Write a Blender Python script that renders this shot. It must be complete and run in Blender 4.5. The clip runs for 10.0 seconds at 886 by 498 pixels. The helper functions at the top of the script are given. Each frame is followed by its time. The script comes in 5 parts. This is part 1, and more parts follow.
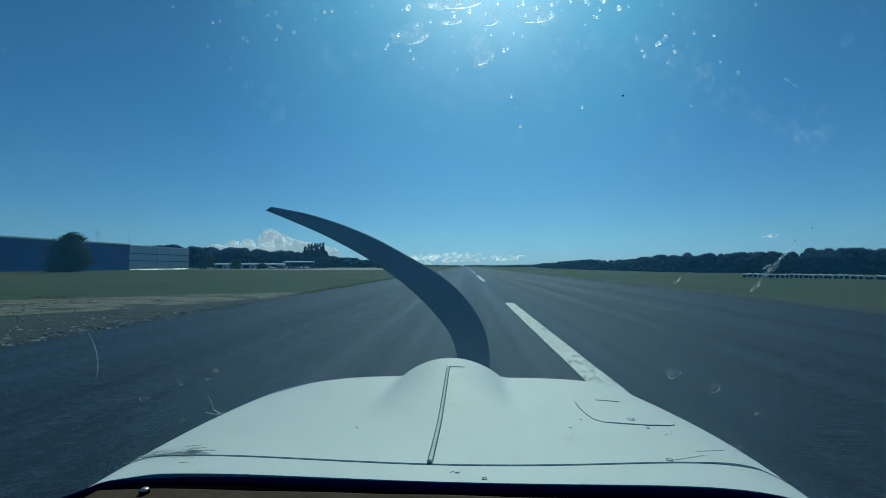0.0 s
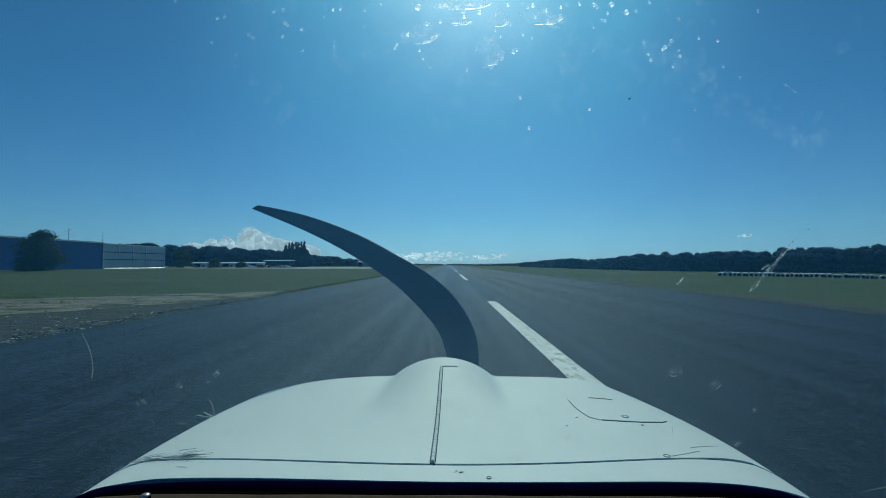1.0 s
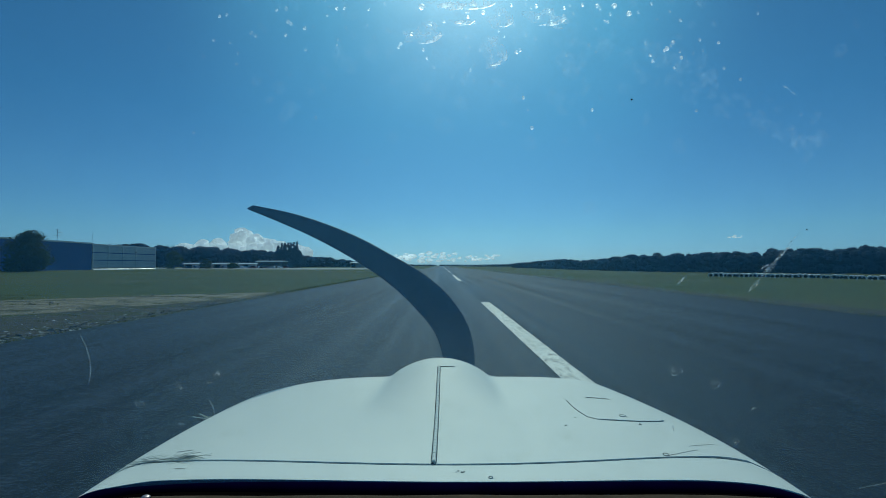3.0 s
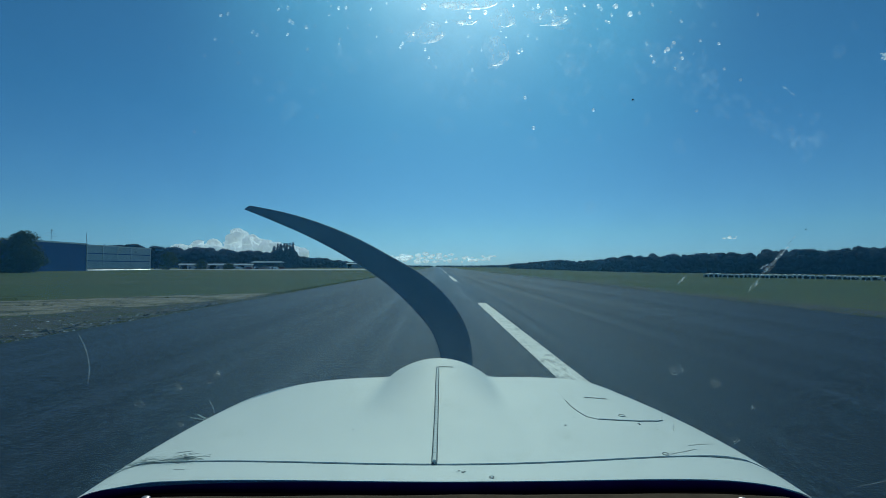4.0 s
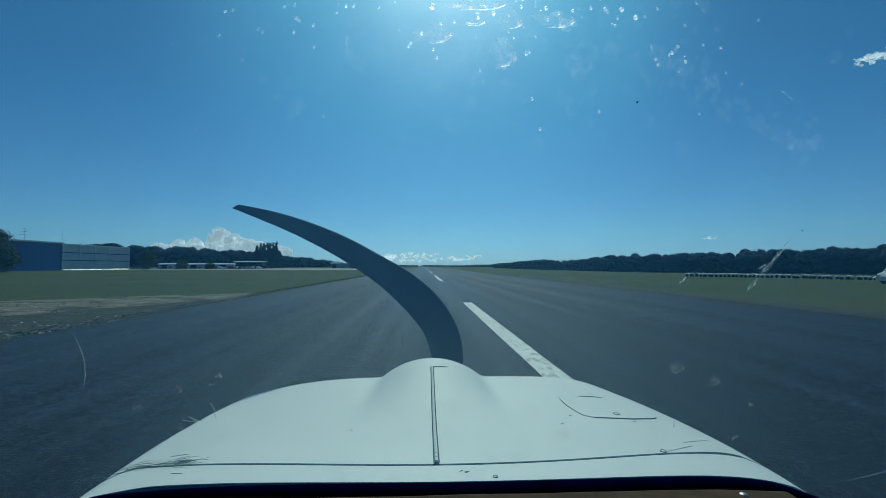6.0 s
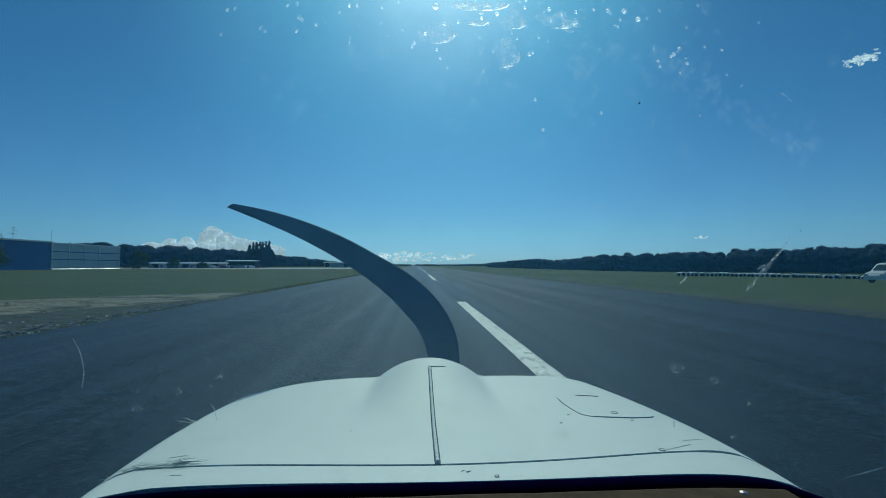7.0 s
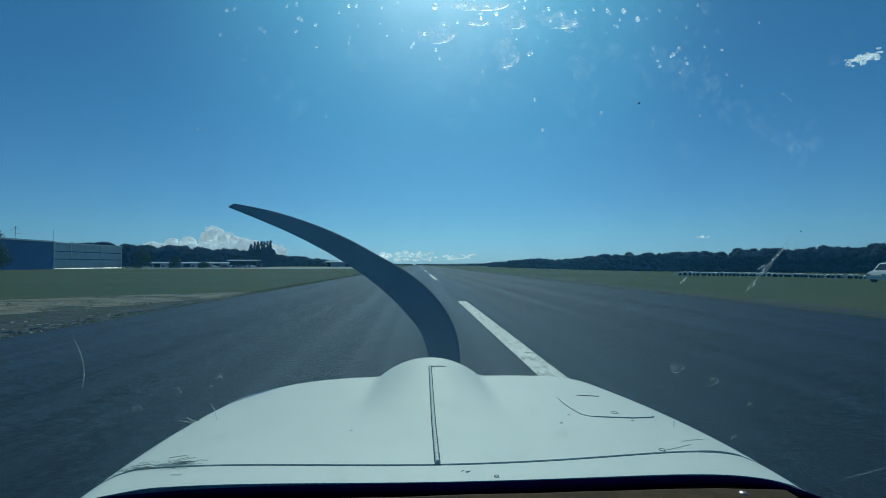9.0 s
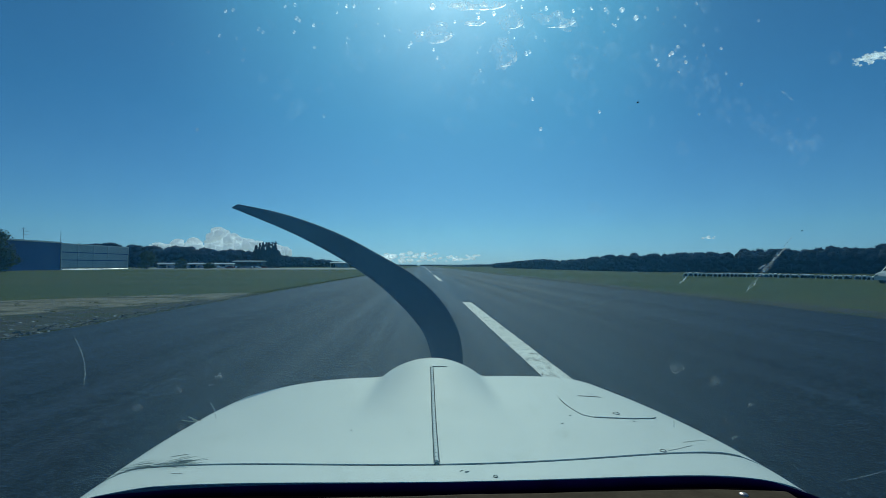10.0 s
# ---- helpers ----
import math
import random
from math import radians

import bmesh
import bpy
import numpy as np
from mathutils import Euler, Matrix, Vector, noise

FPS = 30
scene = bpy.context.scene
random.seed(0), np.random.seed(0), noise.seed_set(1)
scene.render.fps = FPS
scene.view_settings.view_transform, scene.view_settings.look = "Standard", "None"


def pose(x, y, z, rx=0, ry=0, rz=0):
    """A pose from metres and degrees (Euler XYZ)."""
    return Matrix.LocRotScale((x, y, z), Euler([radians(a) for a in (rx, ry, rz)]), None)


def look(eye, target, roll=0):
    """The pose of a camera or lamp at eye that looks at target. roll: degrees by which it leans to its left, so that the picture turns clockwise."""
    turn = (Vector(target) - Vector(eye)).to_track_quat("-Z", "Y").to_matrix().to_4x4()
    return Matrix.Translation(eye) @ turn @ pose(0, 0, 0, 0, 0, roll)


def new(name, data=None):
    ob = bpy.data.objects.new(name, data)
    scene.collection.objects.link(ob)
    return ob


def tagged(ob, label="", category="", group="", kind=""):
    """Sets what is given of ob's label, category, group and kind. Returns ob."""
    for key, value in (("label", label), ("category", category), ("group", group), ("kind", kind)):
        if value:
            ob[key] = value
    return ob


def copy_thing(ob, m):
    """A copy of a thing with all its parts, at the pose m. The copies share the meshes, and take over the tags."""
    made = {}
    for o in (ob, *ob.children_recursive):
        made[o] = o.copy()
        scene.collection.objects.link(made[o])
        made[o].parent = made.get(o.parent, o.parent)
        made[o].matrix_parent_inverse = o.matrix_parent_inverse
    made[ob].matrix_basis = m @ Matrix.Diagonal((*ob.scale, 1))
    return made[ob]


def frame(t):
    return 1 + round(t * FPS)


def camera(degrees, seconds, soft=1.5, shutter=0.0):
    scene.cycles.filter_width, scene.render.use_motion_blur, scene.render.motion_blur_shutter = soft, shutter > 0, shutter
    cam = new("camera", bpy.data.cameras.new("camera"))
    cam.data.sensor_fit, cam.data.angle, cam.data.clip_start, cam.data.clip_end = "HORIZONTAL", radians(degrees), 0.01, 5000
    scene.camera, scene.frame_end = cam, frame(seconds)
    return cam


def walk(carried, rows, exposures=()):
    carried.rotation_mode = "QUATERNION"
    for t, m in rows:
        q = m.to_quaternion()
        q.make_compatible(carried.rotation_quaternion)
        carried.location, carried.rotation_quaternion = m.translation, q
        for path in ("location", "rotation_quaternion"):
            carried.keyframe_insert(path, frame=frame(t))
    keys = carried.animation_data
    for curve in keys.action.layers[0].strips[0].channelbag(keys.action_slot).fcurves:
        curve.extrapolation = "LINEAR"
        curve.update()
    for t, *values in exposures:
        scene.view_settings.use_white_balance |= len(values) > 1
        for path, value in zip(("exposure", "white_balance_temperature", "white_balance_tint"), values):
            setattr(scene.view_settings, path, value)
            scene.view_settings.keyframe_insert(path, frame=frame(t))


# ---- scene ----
FOV = 87.99
EYE_Z = 1.65
cam = camera(FOV, 10.0, soft=0.5)

# The pilot's view: turns by the seconds, in degrees left of the rest heading, and the nod in degrees.
REST_YAW = -1.7
PIVOT = 0.72
TURNS = (
    (0.0, 4.6, 0.10), (0.5, 3.6, 0.00), (1.0, 2.4, -0.05), (1.5, 1.8, 0.0), (2.0, 1.8, 0.0), (2.5, 1.75, 0.0),
    (3.0, 1.55, 0.05), (3.5, 1.3, 0.12), (4.0, 1.1, 0.15), (4.5, 0.75, -0.12), (5.0, 0.25, 0.05), (5.5, -0.25, 0.22),
    (6.0, -0.75, 0.1), (6.5, -1.2, 0.0), (7.0, -1.55, 0.0), (7.5, -1.75, 0.1), (8.0, -1.85, 0.05), (8.5, -1.6, 0.05),
    (9.0, -1.4, -0.05), (9.5, -0.95, 0.1), (10.0, -0.85, 0.05))


def heading(deg):
    a = radians(deg)
    return Vector((-math.sin(a), math.cos(a), 0))


CENTRE = Vector((0.0126, 0, EYE_Z + 0.003)) + heading(-0.85) * PIVOT
PATH = []
for sec, left, nod in TURNS:
    eye = CENTRE - heading(REST_YAW + left) * PIVOT
    lift = PIVOT * math.sin(radians(0.1 - nod))
    PATH.append((sec, pose(eye.x, eye.y, eye.z + lift, 92.0 + nod, 0, REST_YAW + left)))
walk(cam, PATH, exposures=((0.0, 0.0), (10.0, 0.0)))

# ---- light ----
SUN_EL, SUN_AZ = 43.0, 4.0
world = bpy.data.worlds.new("sky")
scene.world = world
world.use_nodes = True
wn = world.node_tree
sky = wn.nodes.new("ShaderNodeTexSky")
sky.sky_type, sky.sun_disc = "NISHITA", False
sky.sun_elevation, sky.sun_rotation = radians(SUN_EL), radians(SUN_AZ)
sky.air_density, sky.dust_density, sky.ozone_density = 0.8, 1.0, 2.0
sky.altitude = 600
back = wn.nodes["Background"]
back.inputs["Strength"].default_value = 0.070
tone = wn.nodes.new("ShaderNodeMix")
tone.data_type, tone.blend_type = "RGBA", "MULTIPLY"
tone.inputs[0].default_value = 1.0
where = wn.nodes.new("ShaderNodeTexCoord")
height = wn.nodes.new("ShaderNodeSeparateXYZ")
wn.links.new(where.outputs["Generated"], height.inputs[0])
tint = wn.nodes.new("ShaderNodeValToRGB")
tint.color_ramp.elements[0].position, tint.color_ramp.elements[0].color = 0.0, (0.50, 0.80, 1.30, 1)
tint.color_ramp.elements[1].position, tint.color_ramp.elements[1].color = 0.30, (0.375, 0.845, 1.085, 1)
tint.color_ramp.elements.new(0.07).color = (0.52, 0.85, 1.09, 1)
wn.links.new(height.outputs["Z"], tint.inputs["Fac"])
wn.links.new(tint.outputs["Color"], tone.inputs[7])
wn.links.new(sky.outputs[0], tone.inputs[6])
wn.links.new(tone.outputs[2], back.inputs["Color"])
sun = new("sun", bpy.data.lights.new("sun", "SUN"))
sun.data.energy, sun.data.angle, sun.data.color = 2.7, radians(0.55), (1.0, 0.92, 0.74)
toward = Vector((math.sin(radians(SUN_AZ)) * math.cos(radians(SUN_EL)), math.cos(radians(SUN_AZ)) * math.cos(radians(SUN_EL)), math.sin(radians(SUN_EL))))
sun.matrix_world = look(toward * 50, (0, 0, 0))


# ---- materials ----
def nodes_of(name):
    m = bpy.data.materials.new(name)
    m.use_nodes = True
    return m, m.node_tree, m.node_tree.nodes["Principled BSDF"]


def wire(nt, a, b):
    nt.links.new(a, b)


def put(nt, kind, **kw):
    n = nt.nodes.new(kind)
    for k, v in kw.items():
        n.inputs[k.replace("_", " ")].default_value = v
    return n


def coords(nt, stretch=(1, 1, 1)):
    tc = nt.nodes.new("ShaderNodeTexCoord")
    mp = nt.nodes.new("ShaderNodeMapping")
    mp.inputs["Scale"].default_value = stretch
    wire(nt, tc.outputs["Object"], mp.inputs["Vector"])
    return mp.outputs["Vector"]


def speckle(nt, scale, detail=4, stretch=(1, 1, 1), rough=0.6):
    n = put(nt, "ShaderNodeTexNoise", Scale=scale, Detail=detail, Roughness=rough)
    wire(nt, coords(nt, stretch), n.inputs["Vector"])
    return n.outputs["Fac"]


def ramp(nt, fac, stops):
    r = nt.nodes.new("ShaderNodeValToRGB")
    e = r.color_ramp.elements
    while len(e) < len(stops):
        e.new(0.5)
    for el, (p, c) in zip(e, stops):
        el.position, el.color = p, (*c, 1) if len(c) == 3 else c
    wire(nt, fac, r.inputs["Fac"])
    return r.outputs["Color"]


def mixed(nt, fac, a, b, mode="MIX"):
    n = nt.nodes.new("ShaderNodeMix")
    n.data_type, n.blend_type = "RGBA", mode
    for sock, v in ((0, fac), (6, a), (7, b)):
        if isinstance(v, (int, float)):
            n.inputs[sock].default_value = v
        elif isinstance(v, tuple):
            n.inputs[sock].default_value = (*v, 1)
        else:
            wire(nt, v, n.inputs[sock])
    return n.outputs[2]


def relief(nt, bsdf, fac, strength, distance=0.01):
    b = put(nt, "ShaderNodeBump", Strength=strength, Distance=distance)
    wire(nt, fac, b.inputs["Height"])
    wire(nt, b.outputs["Normal"], bsdf.inputs["Normal"])


def surface(name, dark, light, scale, rough=0.7, metal=0.0, bump=0.2, stretch=(1, 1, 1), fine=12.0, dist=0.005):
    m, nt, b = nodes_of(name)
    coarse = speckle(nt, scale, 5, stretch)
    col = ramp(nt, coarse, ((0.3, dark), (0.7, light)))
    small = speckle(nt, scale * fine, 3)
    col = mixed(nt, 0.35, col, ramp(nt, small, ((0.25, (0.55, 0.55, 0.55)), (0.75, (1.0, 1.0, 1.0)))), "MULTIPLY")
    wire(nt, col, b.inputs["Base Color"])
    b.inputs["Roughness"].default_value, b.inputs["Metallic"].default_value = rough, metal
    relief(nt, b, small, bump, dist)
    return m


def leafy(name, dark, light, through_light=0.35):
    m, nt, b = nodes_of(name)
    geo = nt.nodes.new("ShaderNodeNewGeometry")
    col = ramp(nt, geo.outputs["Random Per Island"], ((0.0, dark), (1.0, light)))
    col = mixed(nt, 0.5, col, ramp(nt, speckle(nt, 0.12, 3), ((0.3, (0.5, 0.55, 0.5)), (0.7, (1.0, 1.0, 1.0)))), "MULTIPLY")
    wire(nt, col, b.inputs["Base Color"])
    b.inputs["Roughness"].default_value = 0.85
    b.inputs["Specular IOR Level"].default_value = 0.12
    tr = nt.nodes.new("ShaderNodeBsdfTranslucent")
    wire(nt, col, tr.inputs["Color"])
    mx = put(nt, "ShaderNodeMixShader", Fac=through_light)
    wire(nt, b.outputs[0], mx.inputs[1])
    wire(nt, tr.outputs[0], mx.inputs[2])
    wire(nt, mx.outputs[0], nt.nodes["Material Output"].inputs["Surface"])
    return m


def asphalt():
    m, nt, b = nodes_of("asphalt")
    streak = speckle(nt, 1.1, 5, (1, 0.006, 1), 0.7)
    wide = speckle(nt, 0.16, 3, (1, 0.03, 1))
    patch = speckle(nt, 0.35, 6)
    grain = speckle(nt, 26.0, 4, rough=0.7)
    stones = speckle(nt, 70.0, 2)
    blotch = speckle(nt, 3.2, 5, (1, 0.35, 1), 0.65)
    col = ramp(nt, streak, ((0.36, (0.0037, 0.0055, 0.0088)), (0.50, (0.0054, 0.0078, 0.0120)), (0.70, (0.012, 0.0155, 0.0225))))
    col = mixed(nt, 0.6, col, ramp(nt, wide, ((0.35, (0.62, 0.63, 0.66)), (0.65, (1.15, 1.12, 1.08)))), "MULTIPLY")
    col = mixed(nt, 0.6, col, ramp(nt, patch, ((0.3, (0.62, 0.63, 0.66)), (0.7, (1.25, 1.23, 1.2)))), "MULTIPLY")
    col = mixed(nt, 0.5, col, ramp(nt, blotch, ((0.38, (0.55, 0.56, 0.58)), (0.62, (1.4, 1.38, 1.35)))), "MULTIPLY")
    col = mixed(nt, 0.5, col, ramp(nt, grain, ((0.40, (0.30, 0.30, 0.32)), (0.50, (0.95, 0.95, 0.95)), (0.62, (2.1, 2.05, 2.0)))), "MULTIPLY")
    flakes = speckle(nt, 9.0, 5, (1, 0.7, 1), 0.72)
    col = mixed(nt, 0.50, col, ramp(nt, flakes, ((0.40, (0.42, 0.43, 0.46)), (0.50, (0.95, 0.95, 0.96)), (0.60, (1.9, 1.9, 1.85)))), "MULTIPLY")
    col = mixed(nt, 0.7, col, ramp(nt, stones, ((0.40, (0.55, 0.55, 0.55)), (0.66, (1.7, 1.7, 1.65)))), "MULTIPLY")
    tc = nt.nodes.new("ShaderNodeTexCoord")
    across = nt.nodes.new("ShaderNodeSeparateXYZ")
    wire(nt, tc.outputs["Object"], across.inputs[0])
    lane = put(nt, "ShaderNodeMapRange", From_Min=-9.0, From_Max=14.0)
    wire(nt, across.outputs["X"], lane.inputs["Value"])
    # Sun glare on the left and dimming to the right, put into the colour.
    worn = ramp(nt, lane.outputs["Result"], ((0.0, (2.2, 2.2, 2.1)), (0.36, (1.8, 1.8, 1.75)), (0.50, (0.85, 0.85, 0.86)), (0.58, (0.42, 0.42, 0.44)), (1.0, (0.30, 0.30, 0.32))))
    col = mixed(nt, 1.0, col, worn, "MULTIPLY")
    wire(nt, col, b.inputs["Base Color"])
    wire(nt, ramp(nt, streak, ((0.36, (0.80, 0.80, 0.80)), (0.64, (0.66, 0.66, 0.66)))), b.inputs["Roughness"])
    b.inputs["Specular IOR Level"].default_value = 0.15
    dusty = mixed(nt, 1.0, ramp(nt, flakes, ((0.39, (0.155,) * 3), (0.50, (0.225,) * 3), (0.61, (0.33,) * 3))), ramp(nt, streak, ((0.36, (0.92,) * 3), (0.52, (1.0,) * 3), (0.66, (1.16,) * 3))), "MULTIPLY")
    # The bright glare down the middle and dim sides, put into the sheen weight.
    glare_band = ramp(nt, lane.outputs["Result"], ((0.0, (0.75,) * 3), (0.24, (0.92,) * 3), (0.36, (1.6,) * 3), (0.48, (1.85,) * 3), (0.57, (0.95,) * 3), (0.68, (0.72,) * 3), (1.0, (0.56,) * 3)))
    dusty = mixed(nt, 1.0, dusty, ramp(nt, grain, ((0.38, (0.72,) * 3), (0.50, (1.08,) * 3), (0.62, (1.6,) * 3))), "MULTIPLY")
    wire(nt, mixed(nt, 1.0, dusty, glare_band, "MULTIPLY"), b.inputs["Sheen Weight"])
    b.inputs["Sheen Roughness"].default_value = 0.22
    b.inputs["Sheen Tint"].default_value = (0.58, 0.82, 0.95, 1)
    relief(nt, b, mixed(nt, 0.5, grain, flakes), 0.9, 0.02)
    return m


def grassland():
    m, nt, b = nodes_of("grass_ground")
    big = speckle(nt, 0.055, 5, (0.35, 1, 1), 0.65)
    mid = speckle(nt, 0.6, 5)
    fine = speckle(nt, 9.0, 4)
    col = ramp(nt, big, ((0.34, (0.055, 0.092, 0.032)), (0.48, (0.090, 0.118, 0.048)), (0.66, (0.142, 0.124, 0.076))))
    col = mixed(nt, 0.7, col, ramp(nt, mid, ((0.3, (0.65, 0.7, 0.6)), (0.75, (1.2, 1.1, 1.0)))), "MULTIPLY")
    col = mixed(nt, 0.7, col, ramp(nt, fine, ((0.3, (0.4, 0.45, 0.4)), (0.75, (1.3, 1.3, 1.2)))), "MULTIPLY")
    wire(nt, col, b.inputs["Base Color"])
    b.inputs["Roughness"].default_value = 0.95
    b.inputs["Specular IOR Level"].default_value = 0.1
    relief(nt, b, fine, 0.8, 0.06)
    return m


def verge(name, dark, light, bare):
    """Broken ground: stones and soil with ragged patches of grass growing in."""
    m, nt, b = nodes_of(name)
    soil = ramp(nt, speckle(nt, 1.6, 7, (0.6, 1.4, 1), 0.75), ((0.38, dark), (0.62, light)))
    soil = mixed(nt, 0.55, soil, ramp(nt, speckle(nt, 11.0, 5, rough=0.75), ((0.34, (0.25, 0.25, 0.25)), (0.52, (0.9, 0.9, 0.9)), (0.66, (2.2, 2.1, 2.0)))), "MULTIPLY")
    green = ramp(nt, speckle(nt, 5.0, 5), ((0.3, (0.018, 0.030, 0.010)), (0.7, (0.075, 0.088, 0.032))))
    grown = ramp(nt, speckle(nt, 0.55, 8, (0.5, 1.3, 1), 0.72), ((bare - 0.05, (0, 0, 0)), (bare + 0.03, (1, 1, 1))))
    wire(nt, mixed(nt, grown, soil, green), b.inputs["Base Color"])
    b.inputs["Roughness"].default_value = 0.95
    relief(nt, b, speckle(nt, 9.0, 7, rough=0.8), 1.0, 0.09)
    return m


def worn_paint():
    m, nt, b = nodes_of("runway_paint")
    wear = speckle(nt, 7.0, 8, (1, 0.35, 1), 0.8)
    grain = speckle(nt, 34.0, 4)
    col = ramp(nt, wear, ((0.34, (0.10, 0.10, 0.10)), (0.42, (0.50, 0.50, 0.48)), (0.52, (0.86, 0.86, 0.83))))
    col = mixed(nt, 0.4, col, ramp(nt, grain, ((0.42, (0.30, 0.30, 0.30)), (0.54, (1, 1, 1)))), "MULTIPLY")
    wire(nt, col, b.inputs["Base Color"])
    b.inputs["Roughness"].default_value = 0.7
    relief(nt, b, grain, 0.4, 0.006)
    return m


def aircraft_paint():
    m, nt, b = nodes_of("aircraft_paint")
    soft = speckle(nt, 3.0, 4)
    dirt = speckle(nt, 26.0, 6, (1, 0.5, 1), 0.7)
    col = ramp(nt, soft, ((0.3, (0.695, 0.715, 0.70)), (0.7, (0.755, 0.77, 0.75))))
    col = mixed(nt, 0.5, col, ramp(nt, dirt, ((0.26, (0.72, 0.72, 0.68)), (0.42, (1, 1, 1)))), "MULTIPLY")
    wire(nt, col, b.inputs["Base Color"])
    wire(nt, ramp(nt, dirt, ((0.3, (0.66, 0.66, 0.66)), (0.7, (0.58, 0.58, 0.58)))), b.inputs["Roughness"])
    relief(nt, b, dirt, 0.03, 0.004)
    return m


def windscreen_glass():
    m, nt, b = nodes_of("windscreen_glass")
    clear = nt.nodes.new("ShaderNodeBsdfTransparent")
    clear.inputs["Color"].default_value = (0.66, 0.90, 0.90, 1)
    haze = put(nt, "ShaderNodeBsdfRefraction", Roughness=0.70, IOR=1.35)
    haze.inputs["Color"].default_value = (0.74, 0.86, 1.0, 1)
    film = nt.nodes.new("ShaderNodeBsdfTranslucent")
    film.inputs["Color"].default_value = (0.07, 0.46, 1.0, 1)
    wide = put(nt, "ShaderNodeBsdfRefraction", Roughness=1.0, IOR=1.5)
    wide.inputs["Color"].default_value = (0.16, 0.72, 1.0, 1)
    both = put(nt, "ShaderNodeMixShader", Fac=0.82)
    wire(nt, haze.outputs[0], both.inputs[1])
    wire(nt, wide.outputs[0], both.inputs[2])
    dust = put(nt, "ShaderNodeMixShader", Fac=0.18)
    wire(nt, both.outputs[0], dust.inputs[1])
    wire(nt, film.outputs[0], dust.inputs[2])
    mx = put(nt, "ShaderNodeMixShader", Fac=0.18)
    wire(nt, ramp(nt, speckle(nt, 22.0, 5, rough=0.65), ((0.3, (0.135,) * 3), (0.7, (0.185,) * 3))), mx.inputs["Fac"])
    wire(nt, clear.outputs[0], mx.inputs[1])
    wire(nt, dust.outputs[0], mx.inputs[2])
    wire(nt, mx.outputs[0], nt.nodes["Material Output"].inputs["Surface"])
    nt.nodes.remove(b)
    return m


def smear(name, colour, cover, gloss=0.25):
    m, nt, b = nodes_of(name)
    nt.nodes.remove(b)
    b = put(nt, "ShaderNodeBsdfRefraction", Roughness=0.75, IOR=1.4)
    b.inputs["Color"].default_value = (*colour, 1)
    tr = nt.nodes.new("ShaderNodeBsdfTranslucent")
    tr.inputs["Color"].default_value = (*colour, 1)
    mx = put(nt, "ShaderNodeMixShader", Fac=0.6)
    wire(nt, b.outputs[0], mx.inputs[1])
    wire(nt, tr.outputs[0], mx.inputs[2])
    clear = nt.nodes.new("ShaderNodeBsdfTransparent")
    out = put(nt, "ShaderNodeMixShader", Fac=cover)
    blot = ramp(nt, speckle(nt, 160.0, 4), ((0.4, (0.15 * cover,) * 3), (0.62, (cover,) * 3)))
    wire(nt, blot, out.inputs["Fac"])
    wire(nt, clear.outputs[0], out.inputs[1])
    wire(nt, mx.outputs[0], out.inputs[2])
    wire(nt, out.outputs[0], nt.nodes["Material Output"].inputs["Surface"])
    return m


def cloud_stuff(name, cover=1.0, glow=0.46, through_light=0.55):
    m, nt, b = nodes_of(name)
    b.inputs["Base Color"].default_value = (0.86, 0.87, 0.88, 1)
    # Sunlight scattered inside the cloud is put in as emission.
    b.inputs["Emission Color"].default_value = (0.92, 0.96, 1.0, 1)
    b.inputs["Emission Strength"].default_value = glow
    b.inputs["Roughness"].default_value = 1.0
    b.inputs["Specular IOR Level"].default_value = 0.0
    tr = nt.nodes.new("ShaderNodeBsdfTranslucent")
    tr.inputs["Color"].default_value = (0.85, 0.86, 0.88, 1)
    mx = put(nt, "ShaderNodeMixShader", Fac=through_light)
    wire(nt, b.outputs[0], mx.inputs[1])
    wire(nt, tr.outputs[0], mx.inputs[2])
    clear = nt.nodes.new("ShaderNodeBsdfTransparent")
    out = put(nt, "ShaderNodeMixShader", Fac=cover)
    if cover < 1:
        wire(nt, ramp(nt, speckle(nt, 0.03, 6, rough=0.7), ((0.38, (0.35 * cover,) * 3), (0.6, (cover,) * 3))), out.inputs["Fac"])
    wire(nt, clear.outputs[0], out.inputs[1])
    wire(nt, mx.outputs[0], out.inputs[2])
    wire(nt, out.outputs[0], nt.nodes["Material Output"].inputs["Surface"])
    return m


M_ASPHALT = asphalt()
M_GRASS = grassland()
M_LINE = worn_paint()
M_PAINT = aircraft_paint()
M_GLASS = windscreen_glass()
M_VERGE = verge("verge", (0.030, 0.030, 0.026), (0.105, 0.096, 0.076), 0.52)
M_DIRT = verge("dirt", (0.13, 0.11, 0.075), (0.36, 0.31, 0.215), 0.57)
M_LUMP = surface("asphalt_lump", (0.05, 0.05, 0.05), (0.30, 0.29, 0.26), 3.0, 0.8, bump=0.4)
M_STONE = surface("loose_stone", (0.25, 0.24, 0.21), (0.70, 0.67, 0.60), 6, 0.9, bump=0.3)
M_CONCRETE = surface("concrete", (0.30, 0.29, 0.27), (0.42, 0.41, 0.38), 0.4, 0.85, bump=0.3)
M_SEAL = surface("black_rubber", (0.0010, 0.0008, 0.010), (0.0016, 0.0012, 0.018), 20, 1.0, bump=0.05)
M_SEAL.node_tree.nodes["Principled BSDF"].inputs["Specular IOR Level"].default_value = 0.0
M_GAP = surface("dark_gap", (0.003, 0.006, 0.010), (0.010, 0.014, 0.020), 40, 0.9, bump=0.1)
M_SLOT = surface("black_slot", (0.0012, 0.0012, 0.0014), (0.003, 0.0028, 0.003), 30, 1.0, bump=0.1)
